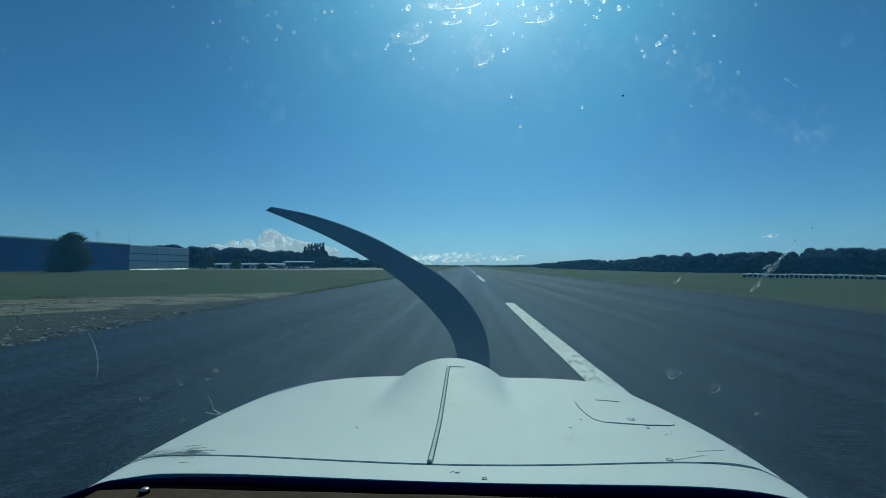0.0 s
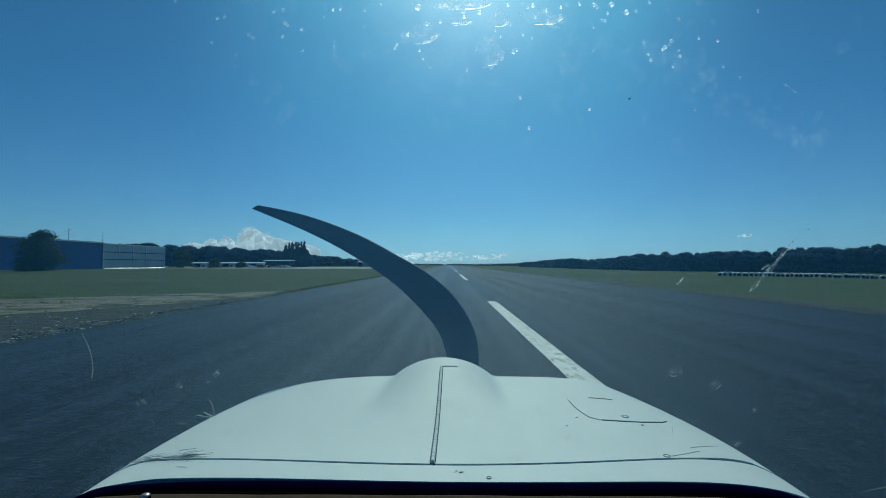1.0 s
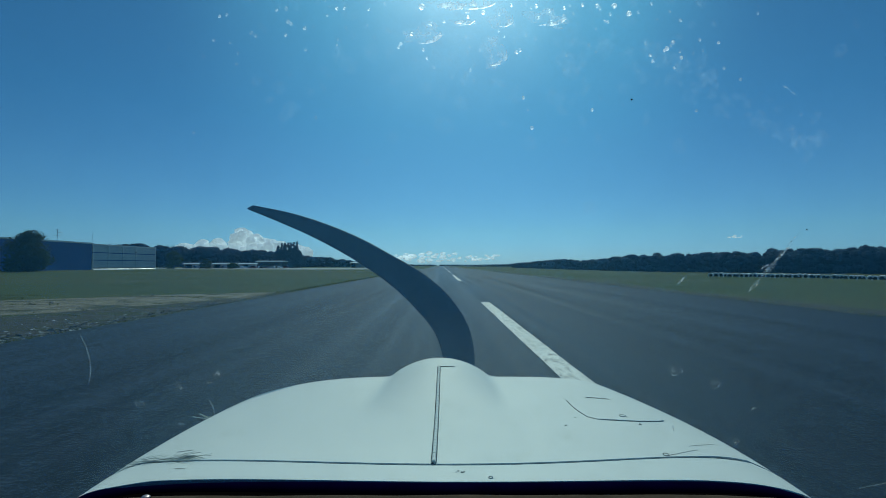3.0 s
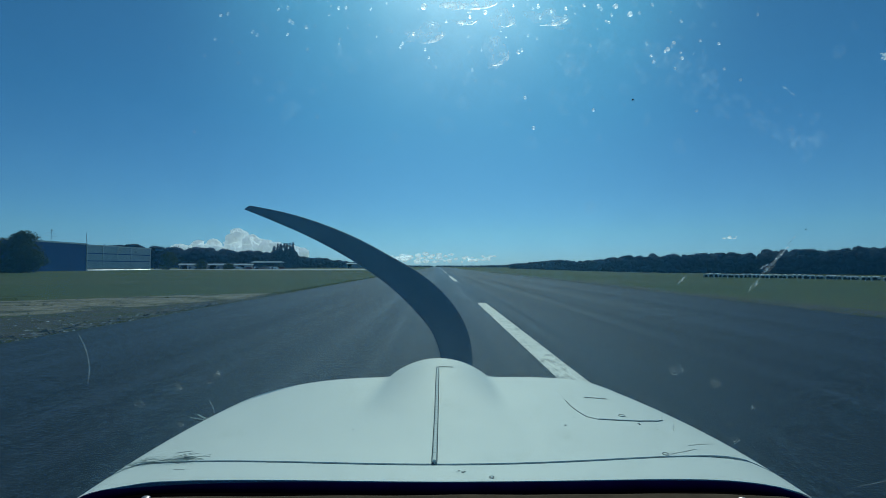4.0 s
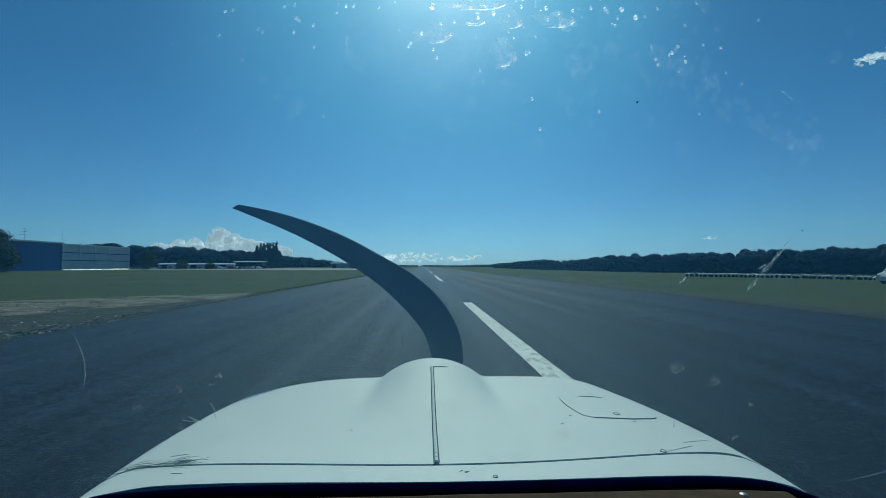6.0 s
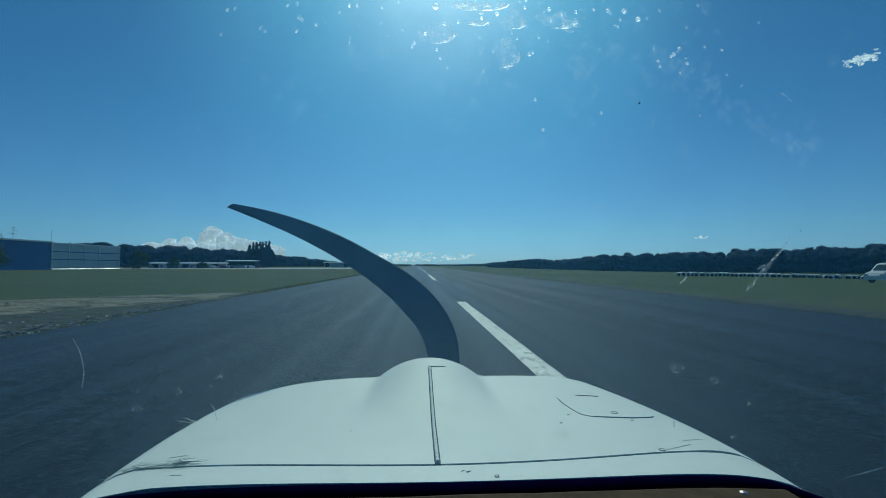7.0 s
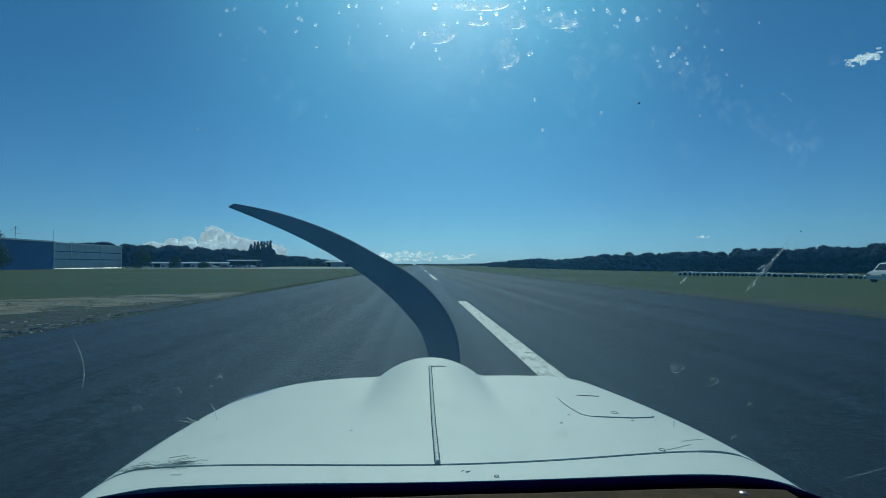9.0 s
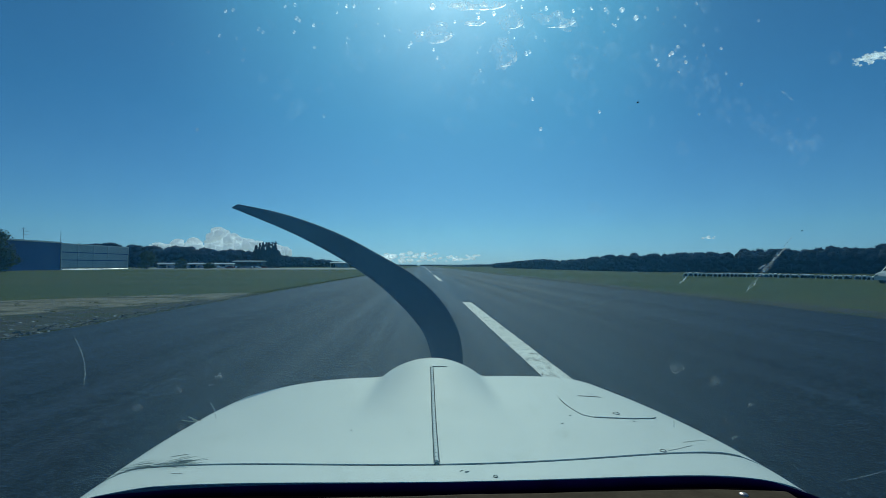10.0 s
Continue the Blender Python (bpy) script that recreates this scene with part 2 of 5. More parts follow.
M_SLOT.node_tree.nodes["Principled BSDF"].inputs["Specular IOR Level"].default_value = 0.0
M_CHIP = surface("paint_chip", (0.05, 0.06, 0.07), (0.16, 0.17, 0.17), 200, 0.8, bump=0.1)
M_DASH = surface("tan_vinyl", (0.034, 0.031, 0.022), (0.062, 0.056, 0.040), 30, 1.0, bump=0.4, fine=8, dist=0.001)
M_DASH.node_tree.nodes["Principled BSDF"].inputs["Specular IOR Level"].default_value = 0.1
M_PROP = surface("propeller_grey", (0.040, 0.052, 0.085), (0.060, 0.076, 0.118), 5, 0.75, metal=0.0, bump=0.08)
M_METAL = surface("dull_metal", (0.30, 0.31, 0.32), (0.45, 0.46, 0.47), 15, 0.4, metal=0.8, bump=0.1)
M_TYRE = surface("tyre_rubber", (0.015, 0.015, 0.016), (0.035, 0.034, 0.033), 12, 0.85, bump=0.3)
M_BLUE = surface("blue_cladding", (0.018, 0.085, 0.27), (0.026, 0.105, 0.32), 0.12, 0.5, bump=0.1, fine=20)
M_PALE = surface("pale_cladding", (0.50, 0.54, 0.55), (0.64, 0.67, 0.67), 0.2, 0.5, bump=0.1)
M_WHITE = surface("white_metal", (0.70, 0.71, 0.70), (0.82, 0.82, 0.80), 0.6, 0.4, bump=0.05)
M_GLINT = surface("glint_metal", (0.75, 0.76, 0.76), (0.9, 0.9, 0.9), 0.6, 0.32, metal=0.9, bump=0.15)
M_ROOF = surface("grey_roof", (0.26, 0.28, 0.30), (0.40, 0.42, 0.43), 0.3, 0.45, metal=0.3, bump=0.1)
M_BRICKY = surface("rendered_wall", (0.30, 0.27, 0.23), (0.42, 0.38, 0.33), 0.5, 0.85, bump=0.2)
M_DARKGLASS = surface("dark_glass", (0.012, 0.015, 0.018), (0.022, 0.026, 0.03), 2, 0.08, bump=0.0)
M_BARK = surface("bark", (0.05, 0.04, 0.03), (0.12, 0.10, 0.075), 3, 0.95, bump=0.7, stretch=(1, 1, 0.3), dist=0.03)
# Bluish base colour: the distance haze is put into the leaves.
M_WOODHAZE = leafy("hazy_wood_leaves", (0.062, 0.106, 0.158), (0.092, 0.142, 0.205), 0.45)
M_TREE = leafy("tree_leaves", (0.036, 0.058, 0.024), (0.095, 0.12, 0.05), 0.5)
M_BLADE = leafy("grass_blades", (0.08, 0.115, 0.04), (0.19, 0.18, 0.08), 0.75)
M_CLOUD = cloud_stuff("cloud", 1.0, 0.33, 0.25)
M_WISP = cloud_stuff("thin_cloud", 0.55, 0.8)
M_SHRED = cloud_stuff("shredded_cloud", 0.42, 0.9)
M_SPLASH = smear("dried_splash", (0.70, 0.90, 1.0), 0.33)
M_RING = smear("faint_ring", (0.66, 0.88, 1.0), 0.28)
M_SMUDGE = smear("faint_smudge", (0.60, 0.86, 1.0), 0.065)
M_SCRATCH = smear("faint_scratch", (0.66, 0.88, 1.0), 0.24)
M_RIM = smear("splash_rim", (0.80, 0.95, 1.0), 0.85)
M_SPECK = smear("bright_speck", (0.74, 0.92, 1.0), 0.52)
M_SMEAR = smear("insect_smear", (0.72, 0.92, 1.0), 0.34)
# Near white: the bales' backlit upper rim is put into this colour.
M_SUNRIM = surface("sunlit_rim", (0.82, 0.82, 0.79), (0.93, 0.93, 0.90), 3.0, 0.42, bump=0.15)
M_STRAW = leafy("dry_straw", (0.28, 0.29, 0.27), (0.95, 0.95, 0.90), 0.6)
# Very dark: the bales' shaded ends are put into this colour.
M_BALEDARK = surface("bale_body", (0.020, 0.022, 0.022), (0.05, 0.05, 0.045), 3.0, 0.9, bump=0.5)
CAR_PAINTS = [surface("car_paint_" + n, tuple(0.85 * v for v in c), c, 1.0, 0.3, bump=0.0) for n, c in
              (("white", (0.75, 0.76, 0.76)), ("silver", (0.45, 0.46, 0.48)), ("dark", (0.05, 0.055, 0.065)), ("red", (0.25, 0.04, 0.035)))]


# ---- mesh helpers ----
def part(name, bm, material, parent=None, label="", smooth=False):
    me = bpy.data.meshes.new(name)
    if smooth:
        for f in bm.faces:
            f.smooth = True
    bm.to_mesh(me)
    bm.free()
    me.materials.append(material)
    ob = new(name, me)
    ob.parent = parent
    if label:
        ob["label"] = label
    return ob


def raw(name, verts, faces, material, parent=None, smooth=False):
    me = bpy.data.meshes.new(name)
    me.from_pydata([tuple(map(float, v)) for v in verts], [], [tuple(map(int, f)) for f in faces])
    if smooth:
        me.polygons.foreach_set("use_smooth", [True] * len(me.polygons))
    me.materials.append(material)
    ob = new(name, me)
    ob.parent = parent
    return ob


def thing(name, label, category, m=None, group=""):
    ob = new(name)
    ob.empty_display_size = 0.3
    if m is not None:
        ob.matrix_basis = m
    return tagged(ob, label, category, group)


def box(bm, x0, x1, y0, y1, z0, z1, bevel=0.0):
    m = Matrix.LocRotScale(((x0 + x1) / 2, (y0 + y1) / 2, (z0 + z1) / 2), None, (abs(x1 - x0), abs(y1 - y0), abs(z1 - z0)))
    vs = bmesh.ops.create_cube(bm, size=1, matrix=m)["verts"]
    if bevel:
        es = {e for v in vs for e in v.link_edges}
        bmesh.ops.bevel(bm, geom=list(es), offset=bevel, segments=2, affect="EDGES", profile=0.6)
    return bm


def a_box(*a, **k):
    return box(bmesh.new(), *a, **k)


def rod(bm, a, b, r, n=8, r2=None):
    a, b = Vector(a), Vector(b)
    d = b - a
    m = Matrix.Translation((a + b) / 2) @ d.to_track_quat("Z", "Y").to_matrix().to_4x4()
    bmesh.ops.create_cone(bm, cap_ends=True, segments=n, radius1=r, radius2=r if r2 is None else r2, depth=d.length, matrix=m)
    return bm


def loft(rings, closed=True, caps=True):
    bm = bmesh.new()
    rows = [[bm.verts.new(p) for p in r] for r in rings]
    n = len(rows[0])
    for a, b in zip(rows, rows[1:]):
        for i in range(n if closed else n - 1):
            j = (i + 1) % n
            bm.faces.new((a[i], a[j], b[j], b[i]))
    if caps and closed:
        bm.faces.new(rows[0][::-1])
        bm.faces.new(rows[-1])
    bmesh.ops.recalc_face_normals(bm, faces=bm.faces)
    return bm


def smooth01(a, b, x):
    t = min(1.0, max(0.0, (x - a) / (b - a)))
    return t * t * (3 - 2 * t)


def land(x, y):
    """The lie of the land: level round the runway, falling gently to the woods on the far side of the grass."""
    z = -1.7 * smooth01(32, 120, x)
    z += -3.0 * smooth01(900, 2500, y)
    return z


# ---- ground ----
def steps(limit):
    s = [0.0]
    d = 3.0
    while s[-1] < limit:
        s.append(s[-1] + d)
        d *= 1.12
    return [-v for v in s[:0:-1]] + s


def build_ground():
    xs, ys = steps(4600), steps(4600)
    bm = bmesh.new()
    grid = [[bm.verts.new((x, y, land(x, y) - 0.02)) for x in xs] for y in ys]
    for a, b in zip(grid, grid[1:]):
        for i in range(len(xs) - 1):
            bm.faces.new((a[i], a[i + 1], b[i + 1], b[i]))
    return tagged(part("ground", bm, M_GRASS, smooth=True), "mown green airfield grass reaching the horizon", "grass", kind="structure")


RUN_L, RUN_R = -9.3, 14.2


def build_runway():
    bm = bmesh.new()
    ys = [-70 + 2.0 * i for i in range(86)] + [102 + 20 * i for i in range(76)]
    rows = []
    for y in ys:
        w = 0.28 if y < 100 else 0.0
        l = RUN_L + w * noise.noise((y * 0.7, 0, 0)) + w * 0.5 * noise.noise((y * 2.1, 3, 0))
        r = RUN_R + w * noise.noise((y * 0.6, 9, 0))
        z = land(0, y)
        rows.append([bm.verts.new(p) for p in ((l - 0.02, y, z - 0.08), (l, y, z), (-3, y, z), (2, y, z), (8, y, z), (r, y, z), (r + 0.02, y, z - 0.08))])
    for a, b in zip(rows, rows[1:]):
        for i in range(6):
            bm.faces.new((a[i], a[i + 1], b[i + 1], b[i]))
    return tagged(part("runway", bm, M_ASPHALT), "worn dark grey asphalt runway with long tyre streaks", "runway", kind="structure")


def build_markings():
    first = None
    for k in range(14):
        y0 = -8.9 + 58.6 * k
        z = land(0, y0 + 15) + 0.004
        if k == 0 or first is None:
            bm = bmesh.new()
            n = 24
            left = [bm.verts.new((1.77 + 0.012 * noise.noise((i * 0.9, 1, 0)), i * 29.6 / n, 0)) for i in range(n + 1)]
            right = [bm.verts.new((2.17 + 0.012 * noise.noise((i * 0.9, 7, 0)), i * 29.6 / n, 0)) for i in range(n + 1)]
            for i in range(n):
                bm.faces.new((left[i], right[i], right[i + 1], left[i + 1]))
            first = part("centreline_dash", bm, M_LINE)
            first.location = (0, y0, z)
            tagged(first, "worn white painted runway centreline dash on asphalt", "road marking", "runway centreline dashes", "structure")
        else:
            copy_thing(first, pose(0, y0, z))


def sheet(name, outline, z, material, label, category):
    """A flat patch with a ragged rim, laid just above the ground."""
    bm = bmesh.new()
    pts = []
    for (ax, ay), (bx, by) in zip(outline, outline[1:] + outline[:1]):
        length = math.hypot(bx - ax, by - ay)
        n = max(1, min(60, int(length / 0.5)))
        for i in range(n):
            t = i / n
            j = 0.35 if length < 60 else 0.0
            x, y = ax + (bx - ax) * t, ay + (by - ay) * t
            pts.append((x + j * noise.noise((x * 0.9, y * 0.9, 1)), y + j * noise.noise((x * 0.9, y * 0.9, 5)), land(x, y) + z))
    bm.faces.new([bm.verts.new(p) for p in pts])
    bmesh.ops.triangulate(bm, faces=bm.faces)
    bmesh.ops.recalc_face_normals(bm, faces=bm.faces)
    for f in bm.faces:
        if f.normal.z < 0:
            f.normal_flip()
    return tagged(part(name, bm, material), label, category, kind="structure")


build_ground()
build_runway()
build_markings()
sheet("shoulder", [(-9.1, -30), (-9.1, 15), (-9.2, 22), (-10.6, 23), (-12.4, 18.5), (-14.5, 14), (-19, 8), (-30, -2), (-34, -30)], -0.008, M_VERGE, "crumbling old asphalt shoulder beside the runway", "pavement")
sheet("gravel_strip", [(-9.2, 18), (-9.4, 29), (-13.5, 27.5), (-20, 22.5), (-34, 15), (-60, 8), (-60, -4), (-30, 5), (-19, 11), (-13, 17)], -0.012, M_DIRT, "bare brown gravel strip between asphalt and grass", "gravel")
sheet("verge_strip", [(13.9, 4)] + [(14.1 + 0.25 * (k % 2), 12 + 9.0 * k) for k in range(12)] + [(15.6 + 0.5 * (k % 3), 111 - 9.0 * k) for k in range(12)] + [(15.4, 4)], -0.006, M_VERGE, "strip of soil and thin grass along the runway edge", "soil")
sheet("apron", [(-150, 215), (-60, 190), (-22, 195), (-20, 260), (-60, 300), (-150, 270)], 0.005, M_CONCRETE, "pale concrete apron and taxiway across the grass", "pavement")


# ---- the light aircraft ----
AC_YAW = -0.85
D_BACK, D_FRONT = 0.50, 1.30
CX = -0.002
# half widths behind and in front, bulge, falls, exponent and shoulder radii of the two sides
SIDES = {-1: (0.395, 0.520, 0.0204, 0.0172, 0.0540, 3.24, 0.0675, 0.137), 1: (0.441, 0.515, 0.0380, 0.0213, 0.0539, 6.41, 0.0753, 0.107)}


def crown(d):
    return 0.2505 + 0.0745 * (min(d, D_FRONT) - D_BACK)


def shape(d, side):
    """Half width, fall at the shoulder, the fall's exponent and the shoulder's radius of the cross section d ahead."""
    w0, w1, bulge, a0, a1, power, r0, r1 = SIDES[-1 if side < 0 else 1]
    t = (min(max(d, D_BACK), D_FRONT) - D_BACK) / (D_FRONT - D_BACK)
    return w0 + (w1 - w0) * t + 4 * bulge * t * (1 - t), a0 + (a1 - a0) * t, power, r0 + (r1 - r0) * t


def drop(x, d):
    """How far the cowling's skin lies under the eye, at x to the right and d ahead."""
    u = abs(x)
    w, a, power, r = shape(d, x)
    hump = 0.053 * max(0.0, 1 - (x / 0.14) ** 2) ** 0.9 * smooth01(0.76, 1.24, d)
    if u <= w:
        return crown(d) + a * (u / w) ** power - hump
    ph0 = math.atan(power * a / w)
    s = min(0.999, math.sin(ph0) + (u - w) / r)
    return crown(d) + a + r * (math.cos(ph0) - math.sqrt(1 - s * s))


def half_widths(d, side, n=30):
    """Distances from the middle line over the shoulder at which the skin is sampled."""
    w, a, power, r = shape(d, side)
    ph0 = math.atan(power * a / w)
    over = [w + r * (math.sin(ph0 + (1.53 - ph0) * k / 12) - math.sin(ph0)) for k in range(1, 13)]
    return [w * i / n for i in range(n + 1)] + over


def seam_at(x):
    """The rear seam of the cowling bows forward towards the sides and turns back over the shoulder."""
    u, lim = abs(x), 0.432 if x < 0 else 0.474
    return 0.6150 + 0.365 * min(u, lim) ** 2 - 1.1 * max(0.0, u - lim)


def rear_at(x):
    """The rear edge of the strip below the windscreen."""
    u = abs(x)
    if x < 0:
        return 0.5587 + 0.232 * min(u, 0.355) ** 2 - 0.11 * max(0.0, u - 0.355)
    return 0.5587 + 0.15 * min(u, 0.46) ** 2


def gap_at(x):
    """The seam opens a little over the shoulders."""
    return 0.0040 + 0.0060 * smooth01(0.36, 0.45, abs(x))


aircraft = thing("light_aircraft", "small white single-engined aircraft with a scuffed cowling", "aircraft", pose(0, 0, 0, 0, 0, AC_YAW))


def on_skin(x, d, lift=0.0):
    return Vector((CX + x, d, EYE_Z - drop(x, d) + lift))


def panel(name, side, start, end, label, nose=False):
    """A pressed panel between two edges given as functions of x, with a rounded nose and flanks that go down to the belly."""
    rings = []
    for i in range(37):
        t = i / 36
        ring = []
        for k in range(43):
            u = 0.45
            for _ in range(3):
                d = start(side * u) + (end(side * u) - start(side * u)) * t
                u = half_widths(d, side)[k]
            d = start(side * u) + (end(side * u) - start(side * u)) * t
            ring.append(on_skin(side * u, d, -0.0008))
        low = ring[-1]
        for k in range(1, 4):
            ring.append(Vector((low.x - side * 0.010 * k * k, low.y, low.z + (EYE_Z - 0.78 - low.z) * k / 3)))
        rings.append(ring)
    if nose:
        last = rings[-1]
        for k in range(1, 8):
            a = math.pi / 2 * k / 7
            rings.append([(CX + (p.x - CX) * (1 - 0.06 * (1 - math.cos(a))), p.y + 0.075 * math.sin(a), p.z - 0.07 * (1 - math.cos(a))) for p in last])
    ob = part(name, loft(rings, closed=False, caps=False), M_PAINT, aircraft, label, smooth=True)
    sol = ob.modifiers.new("thickness", "SOLIDIFY")
    sol.thickness, sol.offset = 0.0016, 0
    ob.modifiers.new("crisp_edges", "EDGE_SPLIT").split_angle = radians(40)
    return ob


for side in (-1, 1):
    panel("cowling_panel", side, lambda x: seam_at(x) + gap_at(x), lambda x: D_FRONT, "white painted hinged cowling half", True)
    panel("scuttle_panel", side, rear_at, lambda x: seam_at(x) - 0.0028, "white painted strip below the windscreen")


def strip(points, width, height, material, name, label="", lift=0.0015):
    """A narrow raised strip that follows skin points (x, d, drop)."""
    bm = bmesh.new()
    n = len(points)
    rows = []
    for i, (x, d, z) in enumerate(points):
        p = Vector((x, d, EYE_Z - z + lift))
        a, b = points[max(0, i - 1)], points[min(n - 1, i + 1)]
        t = Vector((b[0] - a[0], b[1] - a[1], 0)).normalized()
        s = Vector((-t.y, t.x, 0)) * width / 2
        up = Vector((0, 0, height))
        rows.append([bm.verts.new(q) for q in (p - s, p - s * 0.7 + up, p + s * 0.7 + up, p + s)])
    for a, b in zip(rows, rows[1:]):
        for i in range(3):
            bm.faces.new((a[i], a[i + 1], b[i + 1], b[i]))
    return part(name, bm, material, aircraft, label)


# seams and hinge
flat_run = [side * u for side, us in ((-1, half_widths(0.64, -1)[1:41][::-1]), (1, half_widths(0.65, 1)[:41])) for u in us]
strip([(CX + x, seam_at(x) + 0.0005, drop(x, seam_at(x)) + 0.0040) for x in flat_run], 0.024, 0.001, M_GAP, "panel_gap", "dark gap between cowling and scuttle", 0.0)

hinge_line = [(0.623 + 0.535 * i / 36) for i in range(37)]
hinge_x = [0.0014 - 0.004 * i / 36 for i in range(37)]
for e in (-1, 1):
    strip([(x + e * 0.0034, d, drop(x - CX, d)) for x, d in zip(hinge_x, hinge_line)], 0.0016, 0.0005, M_GAP, "hinge_gap", "dark slot along the cowling's hinge", 0.0004)
hinge = strip([(x, d, drop(x - CX, d)) for x, d in zip(hinge_x, hinge_line)], 0.0056, 0.0008, M_PAINT, "piano_hinge", "white painted piano hinge", 0.0004)
bm = bmesh.new()
bmesh.ops.create_uvsphere(bm, u_segments=12, v_segments=8, radius=0.0042, matrix=Matrix.Translation(on_skin(0.0034, 0.617, -0.001)))
part("hinge_end_hole", bm, M_GAP, aircraft, "dark hole at the end of the hinge", smooth=True)
knuckle_mesh = None
for x0, d0, x1, d1 in zip(hinge_x, hinge_line, hinge_x[1:], hinge_line[1:]):
    a, b = on_skin(x0 - CX, d0, 0.0012), on_skin(x1 - CX, d1, 0.0012)
    if knuckle_mesh is None:
        first = part("knuckle", rod(bmesh.new(), (0, 0, -0.0068), (0, 0, 0.0068), 0.0026, 10), M_PAINT, hinge, smooth=False)
        knuckle_mesh, k = first.data, first
    else:
        k = new("knuckle", knuckle_mesh)
        k.parent = hinge
    k.matrix_basis = Matrix.Translation((a + b) / 2) @ (b - a).to_track_quat("Z", "Y").to_matrix().to_4x4()
    ring = new("knuckle_joint", bpy.data.meshes["knuckle_joint"]) if "knuckle_joint" in bpy.data.meshes else part("knuckle_joint", rod(bmesh.new(), (0, 0, -0.0007), (0, 0, 0.0007), 0.0027, 10), M_GAP, hinge)
    ring.parent = hinge
    ring.matrix_basis = Matrix.Translation(b) @ (b - a).to_track_quat("Z", "Y").to_matrix().to_4x4()
strip([(-0.003 + 0.0395 * i / 8, 1.160 + 0.014 * i / 8, drop(-0.001 + 0.0395 * i / 8, 1.160 + 0.014 * i / 8)) for i in range(9)], 0.0045, 0.0006, M_GAP, "hinge_end_gap", lift=0.0006)


def skin_path(pts, n=8):
    """Points on the skin along a line of (right, ahead) corners."""
    out = []
    for (x0, d0), (x1, d1) in zip(pts, pts[1:]):
        for i in range(n):
            x, d = x0 + (x1 - x0) * i / n, d0 + (d1 - d0) * i / n
            out.append((x, d, drop(x - CX, d)))
    return out + [(*pts[-1], drop(pts[-1][0] - CX, pts[-1][1]))]


DOOR = ((0.277, 1.011), (0.274, 0.960), (0.275, 0.917), (0.280, 0.870), (0.297, 0.851), (0.330, 0.848), (0.370, 0.8505), (0.411, 0.868), (0.428, 0.884), (0.434, 0.898))
strip(skin_path(DOOR), 0.0016, 0.0005, M_GAP, "oil_door_seam", "dark shut line of the oil filler door", 0.0004)
strip(skin_path([(x + 0.0012, d + 0.0035) for x, d in DOOR[4:]]), 0.0026, 0.0012, M_PAINT, "oil_door_lip", lift=0.0004)
strip(skin_path(((0.329, 1.0475), (0.382, 1.047))), 0.0050, 0.0005, M_GAP, "oil_door_seam", "dark shut line of the oil filler door", 0.0004)
for pts, w in ((((0.3375, 0.6665), (0.366, 0.684), (0.3956, 0.7048)), 0.0006), (((0.390, 0.719), (0.420, 0.738), (0.453, 0.762)), 0.0005), (((-0.398, 0.7147), (-0.372, 0.7145)), 0.0012), (((-0.350, 0.628), (-0.333, 0.6225)), 0.0008)):
    strip(skin_path(pts), w, 0.0003, M_GAP, "paint_crack", "fine crack in the paint", 0.0003)


def stud_on_skin(name, label, x, d, r, tall, material, squash=1.0):
    p = on_skin(x - CX, d, 0.0003)
    bm = bmesh.new()
    bmesh.ops.create_icosphere(bm, subdivisions=2, radius=r)
    for vert in bm.verts:
        vert.co *= 1 + 0.4 * noise.noise(vert.co * 300 + Vector((x * 900, d * 900, 0)))
    bmesh.ops.transform(bm, matrix=Matrix.Translation(p) @ Matrix.Diagonal((1.0, squash, tall, 1)), verts=bm.verts)
    part(name, bm, material, aircraft, label, smooth=True)


# fastener rings, chips and dried insects on the paint
rng = random.Random(4)
for x, d, r in ((0.3524, 0.887, 0.0062), (0.330, 0.6655, 0.0042), (0.0728, 0.5712, 0.0026)):
    c = on_skin(x - CX, d, 0.0006)
    rings = [[c + Vector(((r + q) * math.cos(a), (r + q) * math.sin(a) * 1.1, h)) for q, h in ((-0.0005, 0.0), (0.0, 0.0007), (0.0005, 0.0))] for a in (math.tau * k / 20 for k in range(21))]
    part("fastener", loft(rings, closed=False, caps=False), M_GAP, aircraft, "round quarter-turn fastener in the paint", smooth=True)
    stud_on_skin("fastener_head", "white painted fastener head", x, d, r * 0.75, 0.22, M_PAINT)
for x, d, r in ((0.173, 0.861, 0.0017), (0.256, 0.8665, 0.0023), (0.2253, 0.810, 0.0026), (0.1785, 0.7847, 0.0012), (0.1283, 0.7677, 0.0011), (0.382, 0.8025, 0.0014), (-0.1387, 0.7832, 0.0015), (-0.0413, 0.7645, 0.0010),
                (0.3628, 0.8327, 0.0028), (0.0382, 0.5882, 0.0022), (0.0335, 0.5930, 0.0015), (0.041, 0.590, 0.0016), (0.031, 0.589, 0.0010)):
    stud_on_skin("paint_chip", "dark chip in the white paint", x, d, r, 0.2, M_CHIP, rng.uniform(0.8, 1.5))
wisps = bmesh.new()
for i in range(90):
    u = rng.random() ** 0.8
    x = -0.468 + u * 0.120
    d = seam_at(x) + rng.gauss(-0.001, 0.006) + 0.010 * rng.random() * (1 - u)
    a, ln = rng.gauss(0.06, 0.26), 0.008 + rng.random() * 0.030
    p = on_skin(x, d, 0.002 + rng.random() * 0.004)
    rod(wisps, p, p + Vector((math.cos(a) * ln, math.sin(a) * ln * 0.6, rng.gauss(0.001, 0.002))), rng.uniform(0.00015, 0.00032), 4)
